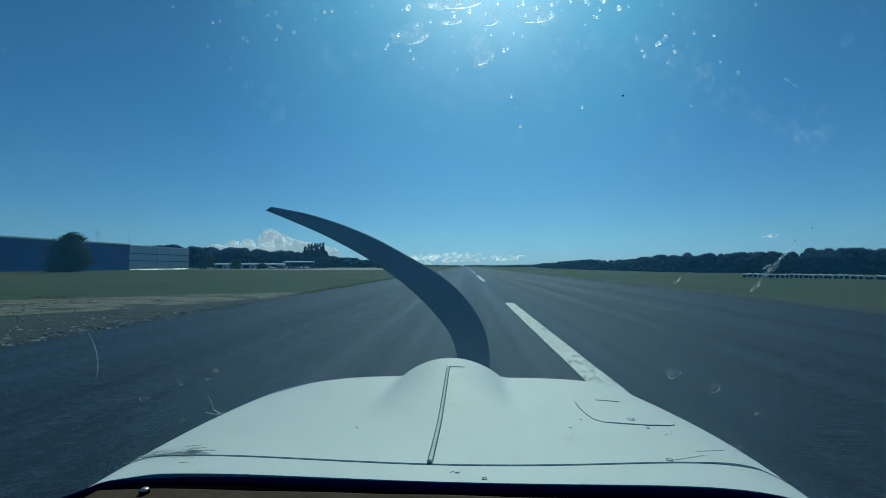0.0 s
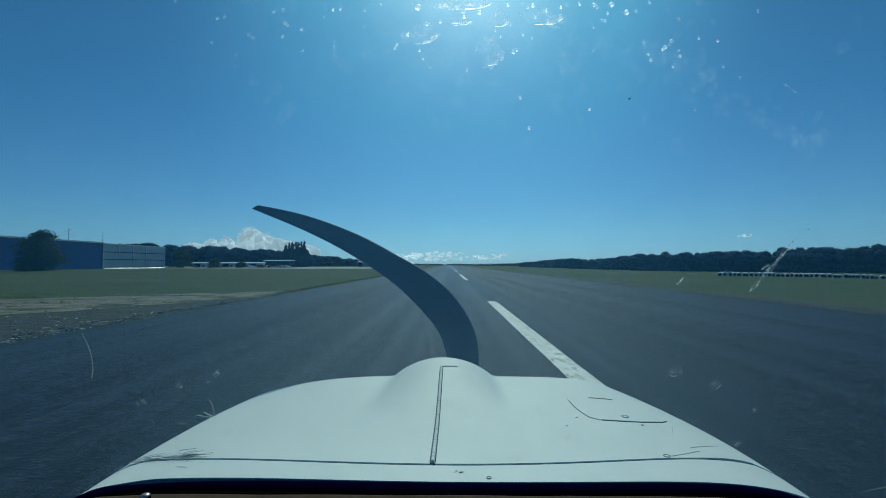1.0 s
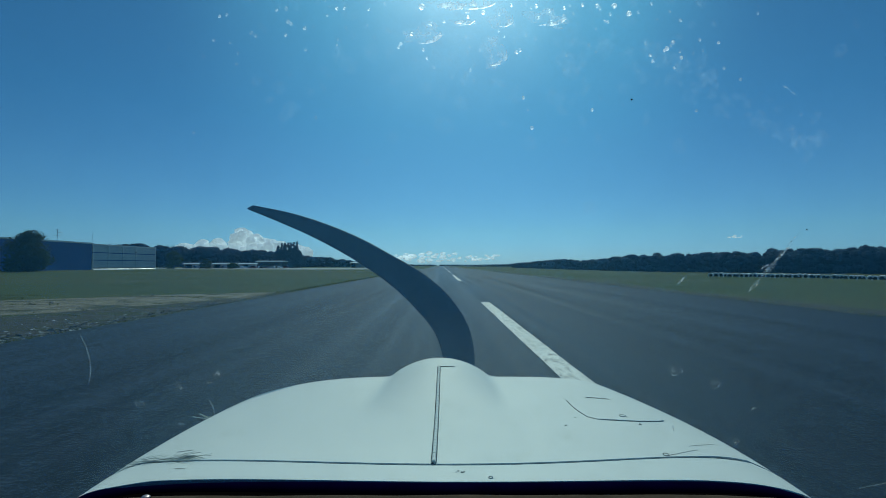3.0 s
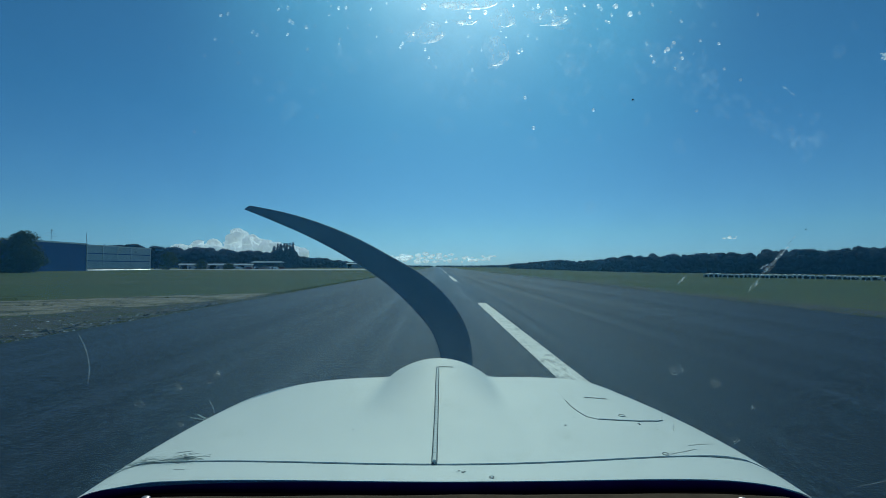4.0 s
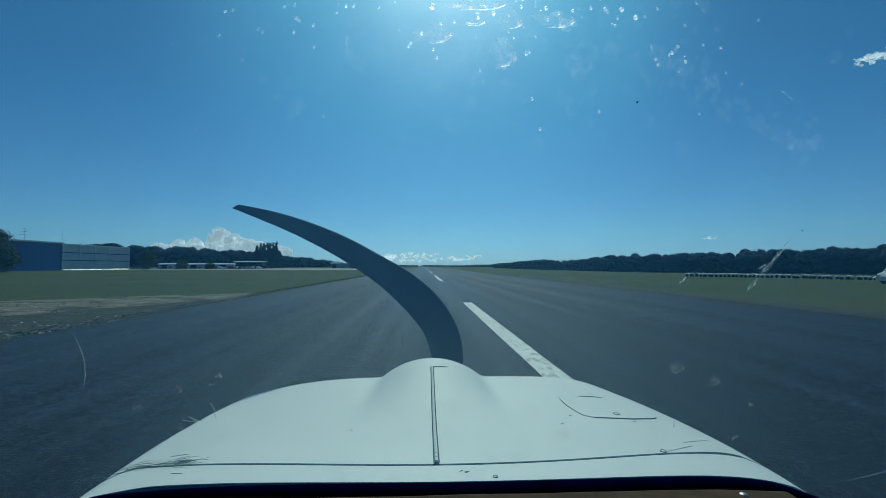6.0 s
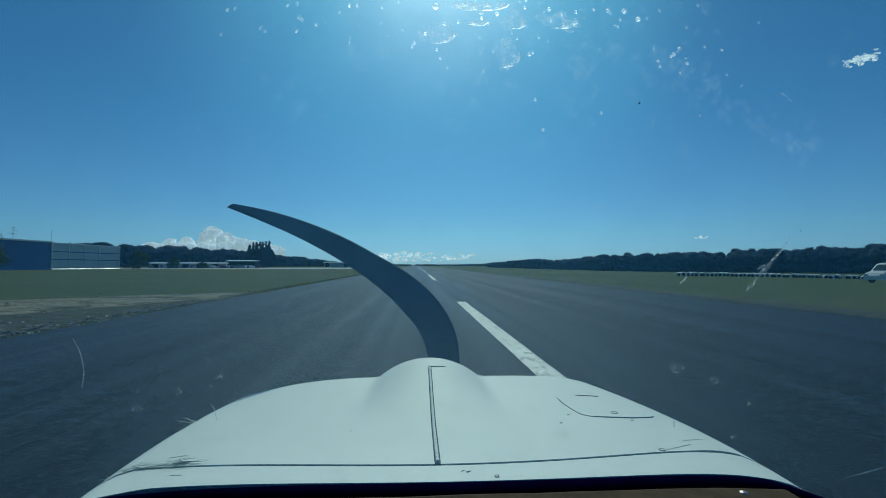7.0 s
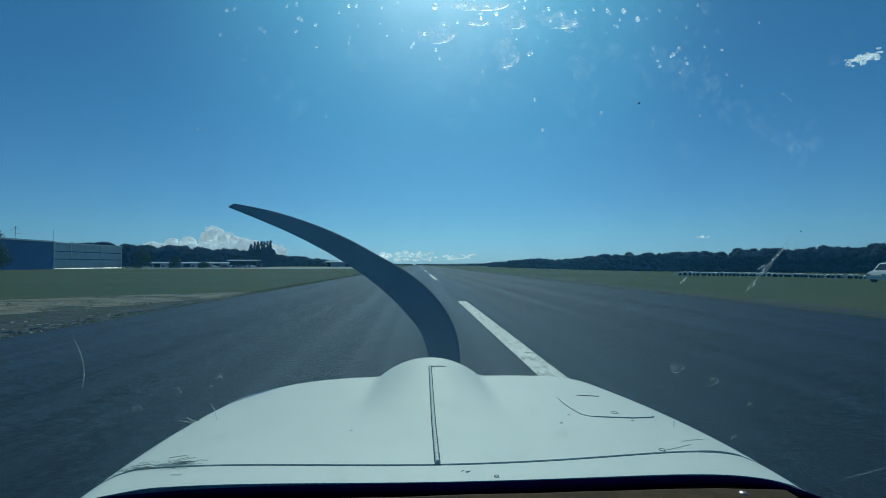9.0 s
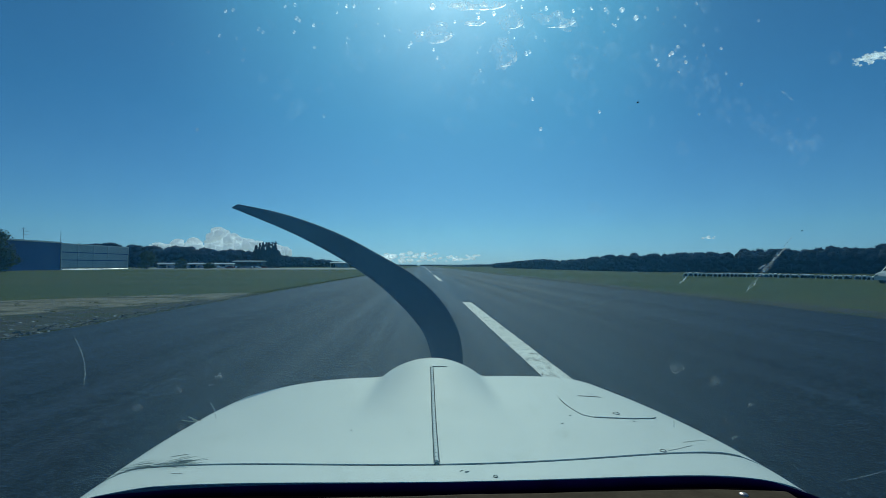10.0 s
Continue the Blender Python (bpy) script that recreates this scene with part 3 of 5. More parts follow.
part("dry_grass_wisps", wisps, M_STRAW, aircraft, "dry pale grass wisps caught in the seam")
bm = bmesh.new()
for k in range(5):
    p = on_skin(-0.502, 1.0 + 0.004 * k, 0.003)
    rod(bm, p, p + Vector((rng.uniform(-0.020, 0.020), rng.uniform(-0.02, 0.02), rng.uniform(0.002, 0.012))), 0.0009, 4)
part("dry_grass_wisps", bm, M_STRAW, aircraft, "dry pale grass wisps on the cowling's edge")


# windscreen
def glass_point(x, b):
    return Vector((x, 0.5605 + (0.12 if x < 0 else 0.13) * x * x - 0.14 * b, EYE_Z - 0.275 + 0.74 * b))


rings = [[glass_point(-0.66 + 1.32 * i / 32, b if b else -0.5 * max(0.0, abs(-0.66 + 1.32 * i / 32) - 0.40)) for i in range(33)] for b in (k / 12 for k in range(13))]
pane = part("windscreen", loft(rings, closed=False, caps=False), M_GLASS, aircraft, "dusty clear curved windscreen", smooth=True)
pane.visible_shadow = False
run = [-0.56 + 1.12 * i / 70 for i in range(71)]
profile = ((-0.0004, -0.0020), (-0.0010, -0.0004), (-0.012, -0.0002), (-0.022, -0.0010), (-0.026, -0.0120), (0.004, -0.0140))


def sill(x):
    """The skin's edge along the foot of the windscreen, and its height."""
    w = min(abs(x), 0.44) * (1 if x > 0 else -1)
    return rear_at(w) - 0.5 * max(0.0, abs(x) - 0.44), EYE_Z - drop(w, rear_at(w)) - 0.25 * max(0.0, abs(x) - 0.44)


def along_sill(shape_of):
    out = []
    for x in run:
        d, z = sill(x)
        out.append([(CX + x, d + q, z + r) for q, r in shape_of(x)])
    return loft(out)


part("windscreen_seal", along_sill(lambda x: profile), M_SEAL, aircraft, "dark navy rubber windscreen seal", smooth=True)
part("defrost_slot", along_sill(lambda x: ((-0.018, -0.004), (-0.030, -0.0035), (-0.055, -0.004), (-0.12, -0.006), (-0.12, -0.03), (-0.018, -0.03))), M_SLOT, aircraft, "black slot behind the windscreen seal", smooth=True)


def shield_edge(x):
    """The wavy front edge of the glareshield's cover."""
    return 0.0007 * noise.noise((x * 14, 0, 0)) + 0.0035 * math.sin(2.6 * x + 0.3) + 0.0015


rings = []
for i in range(61):
    x = -0.36 + 0.74 * i / 60
    w = shield_edge(x) - 0.05 * max(0.0, abs(x - 0.01) - 0.30)
    y, z = 0.500, EYE_Z - 0.2435 + w
    rings.append([(x, y + 0.003, z - 0.016), (x, y + 0.002, z - 0.002), (x, y - 0.004, z), (x, y - 0.24, z + 0.004), (x, y - 0.26, z - 0.06)])
part("glareshield", loft(rings), M_DASH, aircraft, "tan grained glareshield top", smooth=True)
for x in (-0.297, 0.325):
    bm = bmesh.new()
    rod(bm, (x, 0.487, EYE_Z - 0.260), (x, 0.487, EYE_Z - 0.2405), 0.0052, 14)
    stud = part("fastening_stud", bm, M_SLOT, aircraft, "small black stud", smooth=False)
    bm = bmesh.new()
    bmesh.ops.create_uvsphere(bm, u_segments=14, v_segments=8, radius=0.0048, matrix=Matrix.Translation((x, 0.487, EYE_Z - 0.2400)) @ Matrix.Diagonal((1, 1, 0.5, 1)))
    part("stud_cap", bm, M_METAL, stud, "worn bright stud cap", smooth=True)


def blob(bm, p, w, h, turn, seed, rough=0.35, n=14):
    """A thin uneven drop that lies on the pane."""
    nrm = Vector((0, 0.74, 0.14)).normalized()
    right = Vector((1, 0, 0))
    up = nrm.cross(right) * -1
    ca, sa = math.cos(turn), math.sin(turn)
    rim = []
    mid = bm.verts.new(p - nrm * 0.0012)
    for i in range(n):
        a = math.tau * i / n
        k = 1 + rough * noise.noise((math.cos(a) * 1.6 + seed, math.sin(a) * 1.6, seed * 0.7))
        x, y = math.cos(a) * w * k, math.sin(a) * h * k
        rim.append(bm.verts.new(p - nrm * 0.0004 + right * (x * ca - y * sa) + up * (x * sa + y * ca)))
    for i in range(n):
        bm.faces.new((mid, rim[i], rim[(i + 1) % n]))


def rim_mark(bm, p, r, seed, width=0.35, start=0.0, sweep=math.tau, tall=1.0):
    """A ring, or part of one, of dried water: thicker in places, open in the middle."""
    nrm = Vector((0, 0.74, 0.14)).normalized()
    up = nrm.cross(Vector((1, 0, 0))) * -1
    n = 14
    rows = []
    for i in range(n + 1):
        a = start + sweep * i / n
        k = 1 + 0.22 * noise.noise((math.cos(a) * 1.3 + seed, math.sin(a) * 1.3, seed * 0.7))
        w = width * (1 + 0.8 * noise.noise((a * 1.1, seed, 3.0))) * (math.sin(math.pi * i / n) if sweep < 6 else 1.0)
        e = Vector((1, 0, 0)) * math.cos(a) + up * math.sin(a) * tall
        rows.append([bm.verts.new(p - nrm * q + e * r * k * f) for q, f in ((0.0004, 1 - w), (0.0012, 1.0 - w * 0.5), (0.0004, 1.0))])
    for a, b in zip(rows, rows[1:]):
        for i in range(2):
            bm.faces.new((a[i], a[i + 1], b[i + 1], b[i]))


# dried splashes under the sun's glare: a thin film each, with a bright thick lower rim
for x, b, w, h, a in ((-0.0045, 0.6964, 0.0185, 0.0085, 0.08), (0.0764, 0.7172, 0.0115, 0.0080, 0.1), (0.1195, 0.7188, 0.0215, 0.0080, -0.16), (0.0686, 0.6713, 0.0130, 0.0125, 0.3), (0.0354, 0.713, 0.0130, 0.0035, 0.0), (0.0393, 0.7345, 0.0300, 0.0045, 0.0)):
    bm = bmesh.new()
    blob(bm, glass_point(x, b), w, h, a, x * 80, 0.8, 24)
    film = part("dried_splash", bm, M_SPLASH, aircraft, "pale dried water splash on the pane", smooth=True)
    bm = bmesh.new()
    rim_mark(bm, glass_point(x, b), w, x * 80, 0.36, 4.4, 2.3, h / w)
    part("splash_rim", bm, M_RIM, film, "bright thick rim of the splash", smooth=True)


def specks(marks, material, label):
    """Open dried drops at (x, b, radius in mm)."""
    bm = bmesh.new()
    for x, b, r in marks:
        rim_mark(bm, glass_point(x, b), r * 0.001, x * 300 + b * 70, 0.55)
        if r > 1.6:
            blob(bm, glass_point(x, b), r * 0.0006, r * 0.0006, 0, x * 90, 0.4, 8)
    tagged(part("bright_specks", bm, material, aircraft, label), kind="stuff")


specks(((-0.0162, 0.6974, 1.9), (0.013, 0.6964, 1.7), (-0.0006, 0.6662, 1.6), (0.0915, 0.6745, 2.4), (0.095, 0.6765, 1.9), (-0.0055, 0.7324, 3.4), (0.0569, 0.7249, 2.3), (0.0412, 0.7189, 1.8), (0.0852, 0.7339, 1.7), (0.1106, 0.7333, 2.4), (0.1391, 0.7308, 1.8),
        (0.1579, 0.7352, 1.8), (0.1727, 0.7345, 2.3), (0.1757, 0.7317, 2.0), (0.1906, 0.735, 2.9), (0.2065, 0.7256, 2.9), (0.1391, 0.7201, 2.3), (0.1846, 0.7142, 1.5), (0.1816, 0.7151, 1.4), (0.0999, 0.614, 2.0), (0.1097, 0.5731, 2.1), (0.1048, 0.5975, 1.1)),
       M_SPECK, "glinting dried drops on the pane under the sun")
specks(((0.2486, 0.7289, 1.3), (0.2547, 0.6896, 2.3), (0.2527, 0.6856, 1.8), (0.2486, 0.6816, 2.4), (0.2456, 0.6785, 1.7), (0.2315, 0.6722, 1.8), (0.2345, 0.6644, 2.3), (0.2628, 0.6781, 1.4), (0.2648, 0.6702, 2.0), (0.2577, 0.6562, 1.4), (0.3036, 0.6913, 1.8),
        (0.3314, 0.6437, 1.6), (0.2851, 0.5996, 1.5), (0.1727, 0.5983, 1.7), (0.2055, 0.6057, 1.3)), M_SPECK, "glinting dried drops on the pane")
specks(((-0.2737, 0.6856, 1.6), (-0.2365, 0.674, 1.9), (-0.208, 0.7271, 2.0), (-0.206, 0.6906, 1.3), (-0.1989, 0.6765, 1.4), (-0.2009, 0.6628, 1.6), (-0.1828, 0.7025, 2.2), (-0.1787, 0.6984, 2.0), (-0.1448, 0.7327, 2.2), (-0.1438, 0.716, 2.3),
        (-0.1408, 0.713, 2.0), (-0.1468, 0.6984, 1.7), (-0.0925, 0.7314, 2.0), (-0.0836, 0.7068, 1.6), (-0.1528, 0.6044, 1.6), (-0.254, 0.5705, 1.8), (-0.4806, 0.6147, 1.5), (-0.1191, 0.5882, 1.6)), M_RING, "faint dried drops on the pane")
# bright flakes close under the sun
for x, b, w, h in ((-0.0055, 0.7324, 0.0030, 0.0022), (0.0190, 0.7345, 0.0085, 0.0026), (0.0300, 0.7330, 0.0100, 0.0030), (0.0345, 0.7120, 0.0090, 0.0018), (0.0405, 0.7255, 0.0030, 0.0020), (0.0590, 0.7350, 0.0040, 0.0034), (0.0465, 0.7360, 0.0050, 0.0026), (0.1906, 0.7350, 0.0024, 0.0018), (0.2065, 0.7256, 0.0020, 0.0022)):
    bm = bmesh.new()
    blob(bm, glass_point(x, b), w, h, 0.1, x * 210, 0.8, 12)
    part("bright_flake", bm, M_RIM, aircraft, "bright dried flake on the pane under the sun", smooth=True)
faint = []
for i in range(110):
    x, b = rng.gauss(0.05, 0.13), 0.755 - abs(rng.gauss(0, 0.055))
    if i % 5 == 0:
        t = rng.random()
        x, b = 0.22 + 0.22 * t + rng.gauss(0, 0.016), 0.70 - 0.13 * t + rng.gauss(0, 0.016)
    faint.append((x, b, rng.choice((0.6, 0.9, 1.3, 1.8))))
for i in range(60):
    faint.append((rng.uniform(-0.6, 0.6), rng.uniform(0.02, 0.7), rng.choice((0.5, 0.7, 1.0))))
specks(faint, M_RING, "many faint dried droplets on the pane")
bm = bmesh.new()
for i in range(230):
    x, b = rng.gauss(0.05, 0.13), 0.75 - abs(rng.gauss(0, 0.09))
    if i % 4 == 0:
        t = rng.random()
        x, b = 0.21 + 0.21 * t + rng.gauss(0, 0.014), 0.70 - 0.145 * t + rng.gauss(0, 0.014)
    s = rng.uniform(0.0020, 0.0110)
    blob(bm, glass_point(x, b), s, s * rng.uniform(0.4, 1.0), rng.random() * 3, i * 1.7, 0.6, 12)
tagged(part("smudge_film", bm, M_SMUDGE, aircraft, "faint greasy smudges on the pane", smooth=True), kind="stuff")
for streaks in (((0.3712, 0.348, 0.0085, 0.0024, 0.95), (0.3807, 0.364, 0.0135, 0.0022, 0.92), (0.3935, 0.384, 0.0165, 0.0020, 0.90), (0.4052, 0.4012, 0.0085, 0.0013, 0.80), (0.3956, 0.3911, 0.0100, 0.0008, 1.02), (0.4106, 0.4153, 0.0120, 0.0006, 0.88), (0.3796, 0.374, 0.0050, 0.0012, 0.5), (0.3892, 0.371, 0.0060, 0.0008, 0.9)),
                ((0.2826, 0.3527, 0.0052, 0.0014, 0.85), (0.2862, 0.3581, 0.0030, 0.0007, 1.0)), ((0.3818, 0.6355, 0.0020, 0.0015, -0.7), (0.3881, 0.6308, 0.0042, 0.0010, -0.7), (0.3935, 0.627, 0.0024, 0.0009, -0.6))):
    bm = bmesh.new()
    for x, b, w, h, a in streaks:
        blob(bm, glass_point(x, b), w, h, a, x * 100, 0.7, 20)
    part("insect_smear", bm, M_SMEAR, aircraft, "pale smeared insect streak on the pane", smooth=True)
for x, b, r in ((0.4268, 0.4315, 0.0006), (0.4095, 0.4128, 0.0006), (0.4063, 0.4077, 0.0004), (0.2145, 0.6128, 0.0008)):
    bm = bmesh.new()
    blob(bm, glass_point(x, b), r * 1.5, r, 0.4, x * 500, 0.5, 10)
    part("insect_remains", bm, M_SLOT, aircraft, "dark speck of a dead insect on the pane", smooth=True)
# dried rings low on the pane
for x, b, r in ((0.2838, 0.2135, 7.2), (0.3325, 0.1890, 6.6), (-0.3000, 0.1830, 5.2), (-0.2490, 0.2044, 5.0), (-0.3500, 0.1530, 5.0), (0.386, 0.1464, 3.6), (0.3659, 0.0911, 4.6), (0.3554, 0.1184, 3.6), (-0.2602, 0.1912, 1.6), (-0.3, 0.12, 3.0)):
    bm = bmesh.new()
    rim_mark(bm, glass_point(x, b), r * 0.0010, x * 90, 0.15, 0.3 + x * 29, 5.4)
    rim_mark(bm, glass_point(x, b), r * 0.00055, x * 70, 0.34, 1.0 + x * 25, 6.28, 0.9)
    rim_mark(bm, glass_point(x, b) + Vector((r * 0.0005, 0, 0)), r * 0.0008, x * 50, 0.16, -0.7, 1.3)
    for k in range(4):
        blob(bm, glass_point(x + rng.gauss(0, 0.0018), b + rng.gauss(0, 0.0020)), 0.0006, 0.0005, 0, k + x * 800, 0.5, 7)
    part("water_ring", bm, M_SMEAR, aircraft, "faint dried water ring on the pane", smooth=True)
for pts in (((-0.4165, 0.2640), (-0.4110, 0.2450), (-0.4085, 0.2260), (-0.4088, 0.2080), (-0.4130, 0.1860)), ((-0.2623, 0.1613), (-0.2582, 0.1515), (-0.2571, 0.1356)), ((0.542, -0.0054), (0.5749, 0.0002), (0.6061, 0.007)), ((0.2872, 0.1206), (0.2882, 0.1106)), ((-0.3374, 0.1233), (-0.3331, 0.1104))):
    bm = bmesh.new()
    for (ax, ay), (bx, by) in zip(pts, pts[1:]):
        rod(bm, glass_point(ax, ay), glass_point(bx, by), 0.00075, 5)
    part("windscreen_scratch", bm, M_SCRATCH, aircraft, "fine pale scratch in the pane")

# propeller, at rest
HUB = Vector((-0.021, 1.80, 1.158))
REACH = 1.029


def curved(pts, n):
    """More points along a smooth line through the given ones."""
    out = []
    for i in range(len(pts) - 1):
        p = [np.array(pts[max(0, min(len(pts) - 1, i + k))]) for k in (-1, 0, 1, 2)]
        for k in range(n):
            t = k / n
            out.append(tuple(0.5 * (2 * p[1] + (p[2] - p[0]) * t + (2 * p[0] - 5 * p[1] + 4 * p[2] - p[3]) * t * t + (3 * p[1] - p[0] - 3 * p[2] + p[3]) * t ** 3)))
    return out + [pts[-1]]


def blade_rings(sign):
    """A scimitar blade from the hub to a slant-cut tip: across, up, seen breadth and the breadth's lean."""
    path = [(0.0, -0.03, 0.085, -30), (0.065, 0.02, 0.105, -22), (0.083, 0.10, 0.119, -10), (0.058, 0.228, 0.133, 1), (-0.016, 0.338, 0.142, 11), (-0.114, 0.428, 0.132, 17), (-0.227, 0.50, 0.113, 20),
            (-0.344, 0.566, 0.098, 26), (-0.467, 0.622, 0.079, 32), (-0.593, 0.668, 0.057, 37), (-0.723, 0.706, 0.026, 36)]
    path = curved(path, 5)
    rings = []
    for i, (x, z, c, lean) in enumerate(path):
        t = i / (len(path) - 1)
        across = Vector((math.cos(radians(lean)), 0, math.sin(radians(lean))))
        tw = radians(34 - 22 * t)
        chord = across * math.cos(tw) + Vector((0, 1, 0)) * math.sin(tw)
        flat = Vector((0, 1, 0)) * math.cos(tw) - across * math.sin(tw)
        th = 0.034 * (1 - t) + 0.006
        ring = []
        for k in range(16):
            an = math.tau * k / 16
            q = REACH * Vector((x, 0, z)) + chord * math.cos(an) * REACH * c * 0.5 / math.cos(tw) + flat * math.sin(an) * th * 0.5
            ring.append(HUB + Vector((sign * q.x, q.y, sign * q.z)))
        rings.append(ring)
    return rings


for sign in (1, -1):
    part("propeller_blade", loft(blade_rings(sign)), M_PROP, aircraft, "dark grey curved propeller blade", smooth=True)
rings = []
for i in range(12):
    t = i / 11
    r = 0.13 * math.sqrt(max(0.0004, 1 - t * t))
    rings.append([(HUB.x + r * math.cos(a), HUB.y - 0.30 + 0.50 * t, HUB.z + r * math.sin(a)) for a in (math.tau * k / 24 for k in range(24))])
part("spinner", loft(rings), M_PAINT, aircraft, "white propeller spinner", smooth=True)
# nose face, belly, wheels
rings = []
for y, s in ((1.372, 0.94), (1.40, 0.8), (1.41, 0.3)):
    rings.append([(CX + s * 0.53 * math.cos(a), y, 1.05 + s * 0.22 * math.sin(a)) for a in (math.tau * k / 28 for k in range(28))])
part("nose_bowl", loft(rings), M_PAINT, aircraft, smooth=True)
bm = bmesh.new()
box(bm, -0.53, 0.53, -0.9, 1.36, 0.62, 0.88, 0.09)
part("belly", bm, M_PAINT, aircraft, smooth=True)
for x, y, r in ((0, 1.15, 0.17), (-1.2, -0.35, 0.2), (1.2, -0.35, 0.2)):
    bm = bmesh.new()
    rings = [[(x + dx, y + rr * math.cos(a), r + rr * math.sin(a)) for a in (math.tau * k / 28 for k in range(28))] for dx, rr in ((-0.06, r * 0.55), (-0.065, r * 0.85), (-0.03, r), (0.03, r), (0.065, r * 0.85), (0.06, r * 0.55))]
    bm.free()
    wheel = part("wheel", loft(rings), M_TYRE, aircraft, "black rubber tyre", smooth=True)
    part("gear_leg", rod(bmesh.new(), (x, y, r), (x * 0.35, y * 0.9, 0.7), 0.028, 10), M_METAL, aircraft)


# ---- hangar ----
def build_hangar():
    h = thing("hangar", "long blue metal-clad hangar with pale door panels", "hangar", pose(-130, 0, 0))
    y0, y1, y2, top = 40.0, 171.0, 209.0, 9.6
    part("wall", a_box(-40, -0.2, y0, y1, -0.1, top), M_BLUE, h, "blue ribbed metal wall")
    bm = bmesh.new()
    y = y0 + 0.5
    while y < y1 - 0.3:
        box(bm, -0.2, -0.19, y, y + 0.2, 0.3, top - 0.2)
        y += 1.0
    part("cladding_ribs", bm, M_BLUE, h)
    part("roof", a_box(-40.4, 0.3, y0 - 0.4, y1, top, top + 0.35, 0.05), M_ROOF, h, "grey roof with a pale edge")
    part("roof_edge", a_box(0.3, 0.42, y0 - 0.4, y1, top + 0.05, top + 0.5), M_WHITE, h, "white roof edge trim")
    bay = thing("hangar_door_bay", "pale translucent hangar doors in a white frame", "hangar door", pose(-130, 0, 0))
    part("core", a_box(-39, -0.5, y1, y2, -0.1, top), M_ROOF, bay)
    rows = ((0.9, 3.55), (3.75, 6.4), (6.6, top - 0.3))
    ycols = [y1 + 0.3, y1 + 8.4, y1 + 16.5, y1 + 24.6, y2 - 0.3]
    for z0, z1 in rows:
        for a, b in zip(ycols, ycols[1:]):
            part("door_panel", a_box(-0.45, -0.25, a + 0.06, b - 0.06, z0, z1, 0.03), M_PALE, bay)
    for z in (3.65, 6.5):
        part("rail", a_box(-0.3, -0.02, y1, y2, z - 0.14, z + 0.14), M_BLUE, bay, "dark rail")
    for k, y in enumerate(ycols):
        part("post", a_box(-0.3, 0.05, y - 0.16, y + 0.16, 0.0 if k in (0, 4) else 5.2, top), M_WHITE, bay, "white post")
    part("top_beam", a_box(-0.4, 0.1, y1 - 0.1, y2 + 0.1, top - 0.25, top + 0.15), M_WHITE, bay, "white top beam")
    rng_h = random.Random(3)
    y = y1 + 0.2
    while y < y2 - 1.2:
        w = rng_h.uniform(1.0, 2.4)
        # Metal slope added at the foot, tilted to make the sun's bright glint.
        bm = loft([[(0.65, yy, 0), (0.6, yy, 0.12), (0.05, yy, 0.40 + rng_h.uniform(-0.06, 0.06)), (-0.2, yy, 0)] for yy in (y, y + w)])
        part("glint_slope", bm, M_GLINT, bay, "metal slope added to glint along the foot of the doors")
        y += w + 0.05
    mast = thing("antenna_mast", "thin metal aerial mast with crossbars on the roof", "antenna", pose(-134, 160, top + 0.3))
    bm = bmesh.new()
    rod(bm, (0, 0, 0), (0, 0, 4.6), 0.07, 6)
    part("pole", bm, M_ROOF, mast)
    for z, l in ((4.2, 0.6), (3.3, 1.3), (2.2, 1.6)):
        part("crossbar", rod(bmesh.new(), (0, -l * 1.6, z), (0, l * 1.6, z), 0.05, 6), M_ROOF, mast)
    mast2 = thing("whip_antenna", "thin upright aerial on the roof corner", "antenna", pose(-131, 172, top + 0.1))
    part("pole", rod(bmesh.new(), (0, 0, 0), (0, 0, 4.2), 0.06, 6), M_ROOF, mast2)


# ---- trees ----
def crown_quads(rs, height, width, lobes, leaves, size, low=0.15, pointed=False):
    """Leaf clumps as loose quads round several uneven lobes."""
    cs = []
    for _ in range(lobes):
        t = rs.random() ** 0.8
        z = height * (low + ((0.93 if pointed else 0.85) - low) * t)
        reach = width * 0.5 * (min(1.0, (1.04 - t) * 1.9) if pointed else math.sqrt(max(0.05, 1 - (2 * (t - 0.42)) ** 2 * 0.8)))
        a = rs.random() * math.tau
        r = reach * math.sqrt(rs.random()) * 0.75
        cs.append((r * math.cos(a), r * math.sin(a), z, width * rs.uniform(0.15, 0.26) * (0.8 * min(1.0, (1.12 - t) * 1.7) if pointed else 1)))
    per = leaves // lobes
    verts = []
    for x, y, z, r in cs:
        d = rs.normal(size=(per, 3))
        d /= np.linalg.norm(d, axis=1)[:, None]
        p = np.array((x, y, z)) + d * r * rs.uniform(0.5, 0.95, size=(per, 1)) * np.array((1, 1, 0.8 if not pointed else 1.6))
        u = rs.normal(size=(per, 3))
        u /= np.linalg.norm(u, axis=1)[:, None]
        w = np.cross(u, d)
        w /= np.linalg.norm(w, axis=1)[:, None] + 1e-6
        s = size * rs.uniform(0.5, 1.2, size=(per, 1))
        verts.append(np.stack([p - u * s, p - w * s * 0.6, p + u * s, p + w * s * 0.6], axis=1))
    v = np.concatenate(verts)
    v[..., 2] = np.maximum(v[..., 2], 0.05)
    return v.reshape(-1, 3)


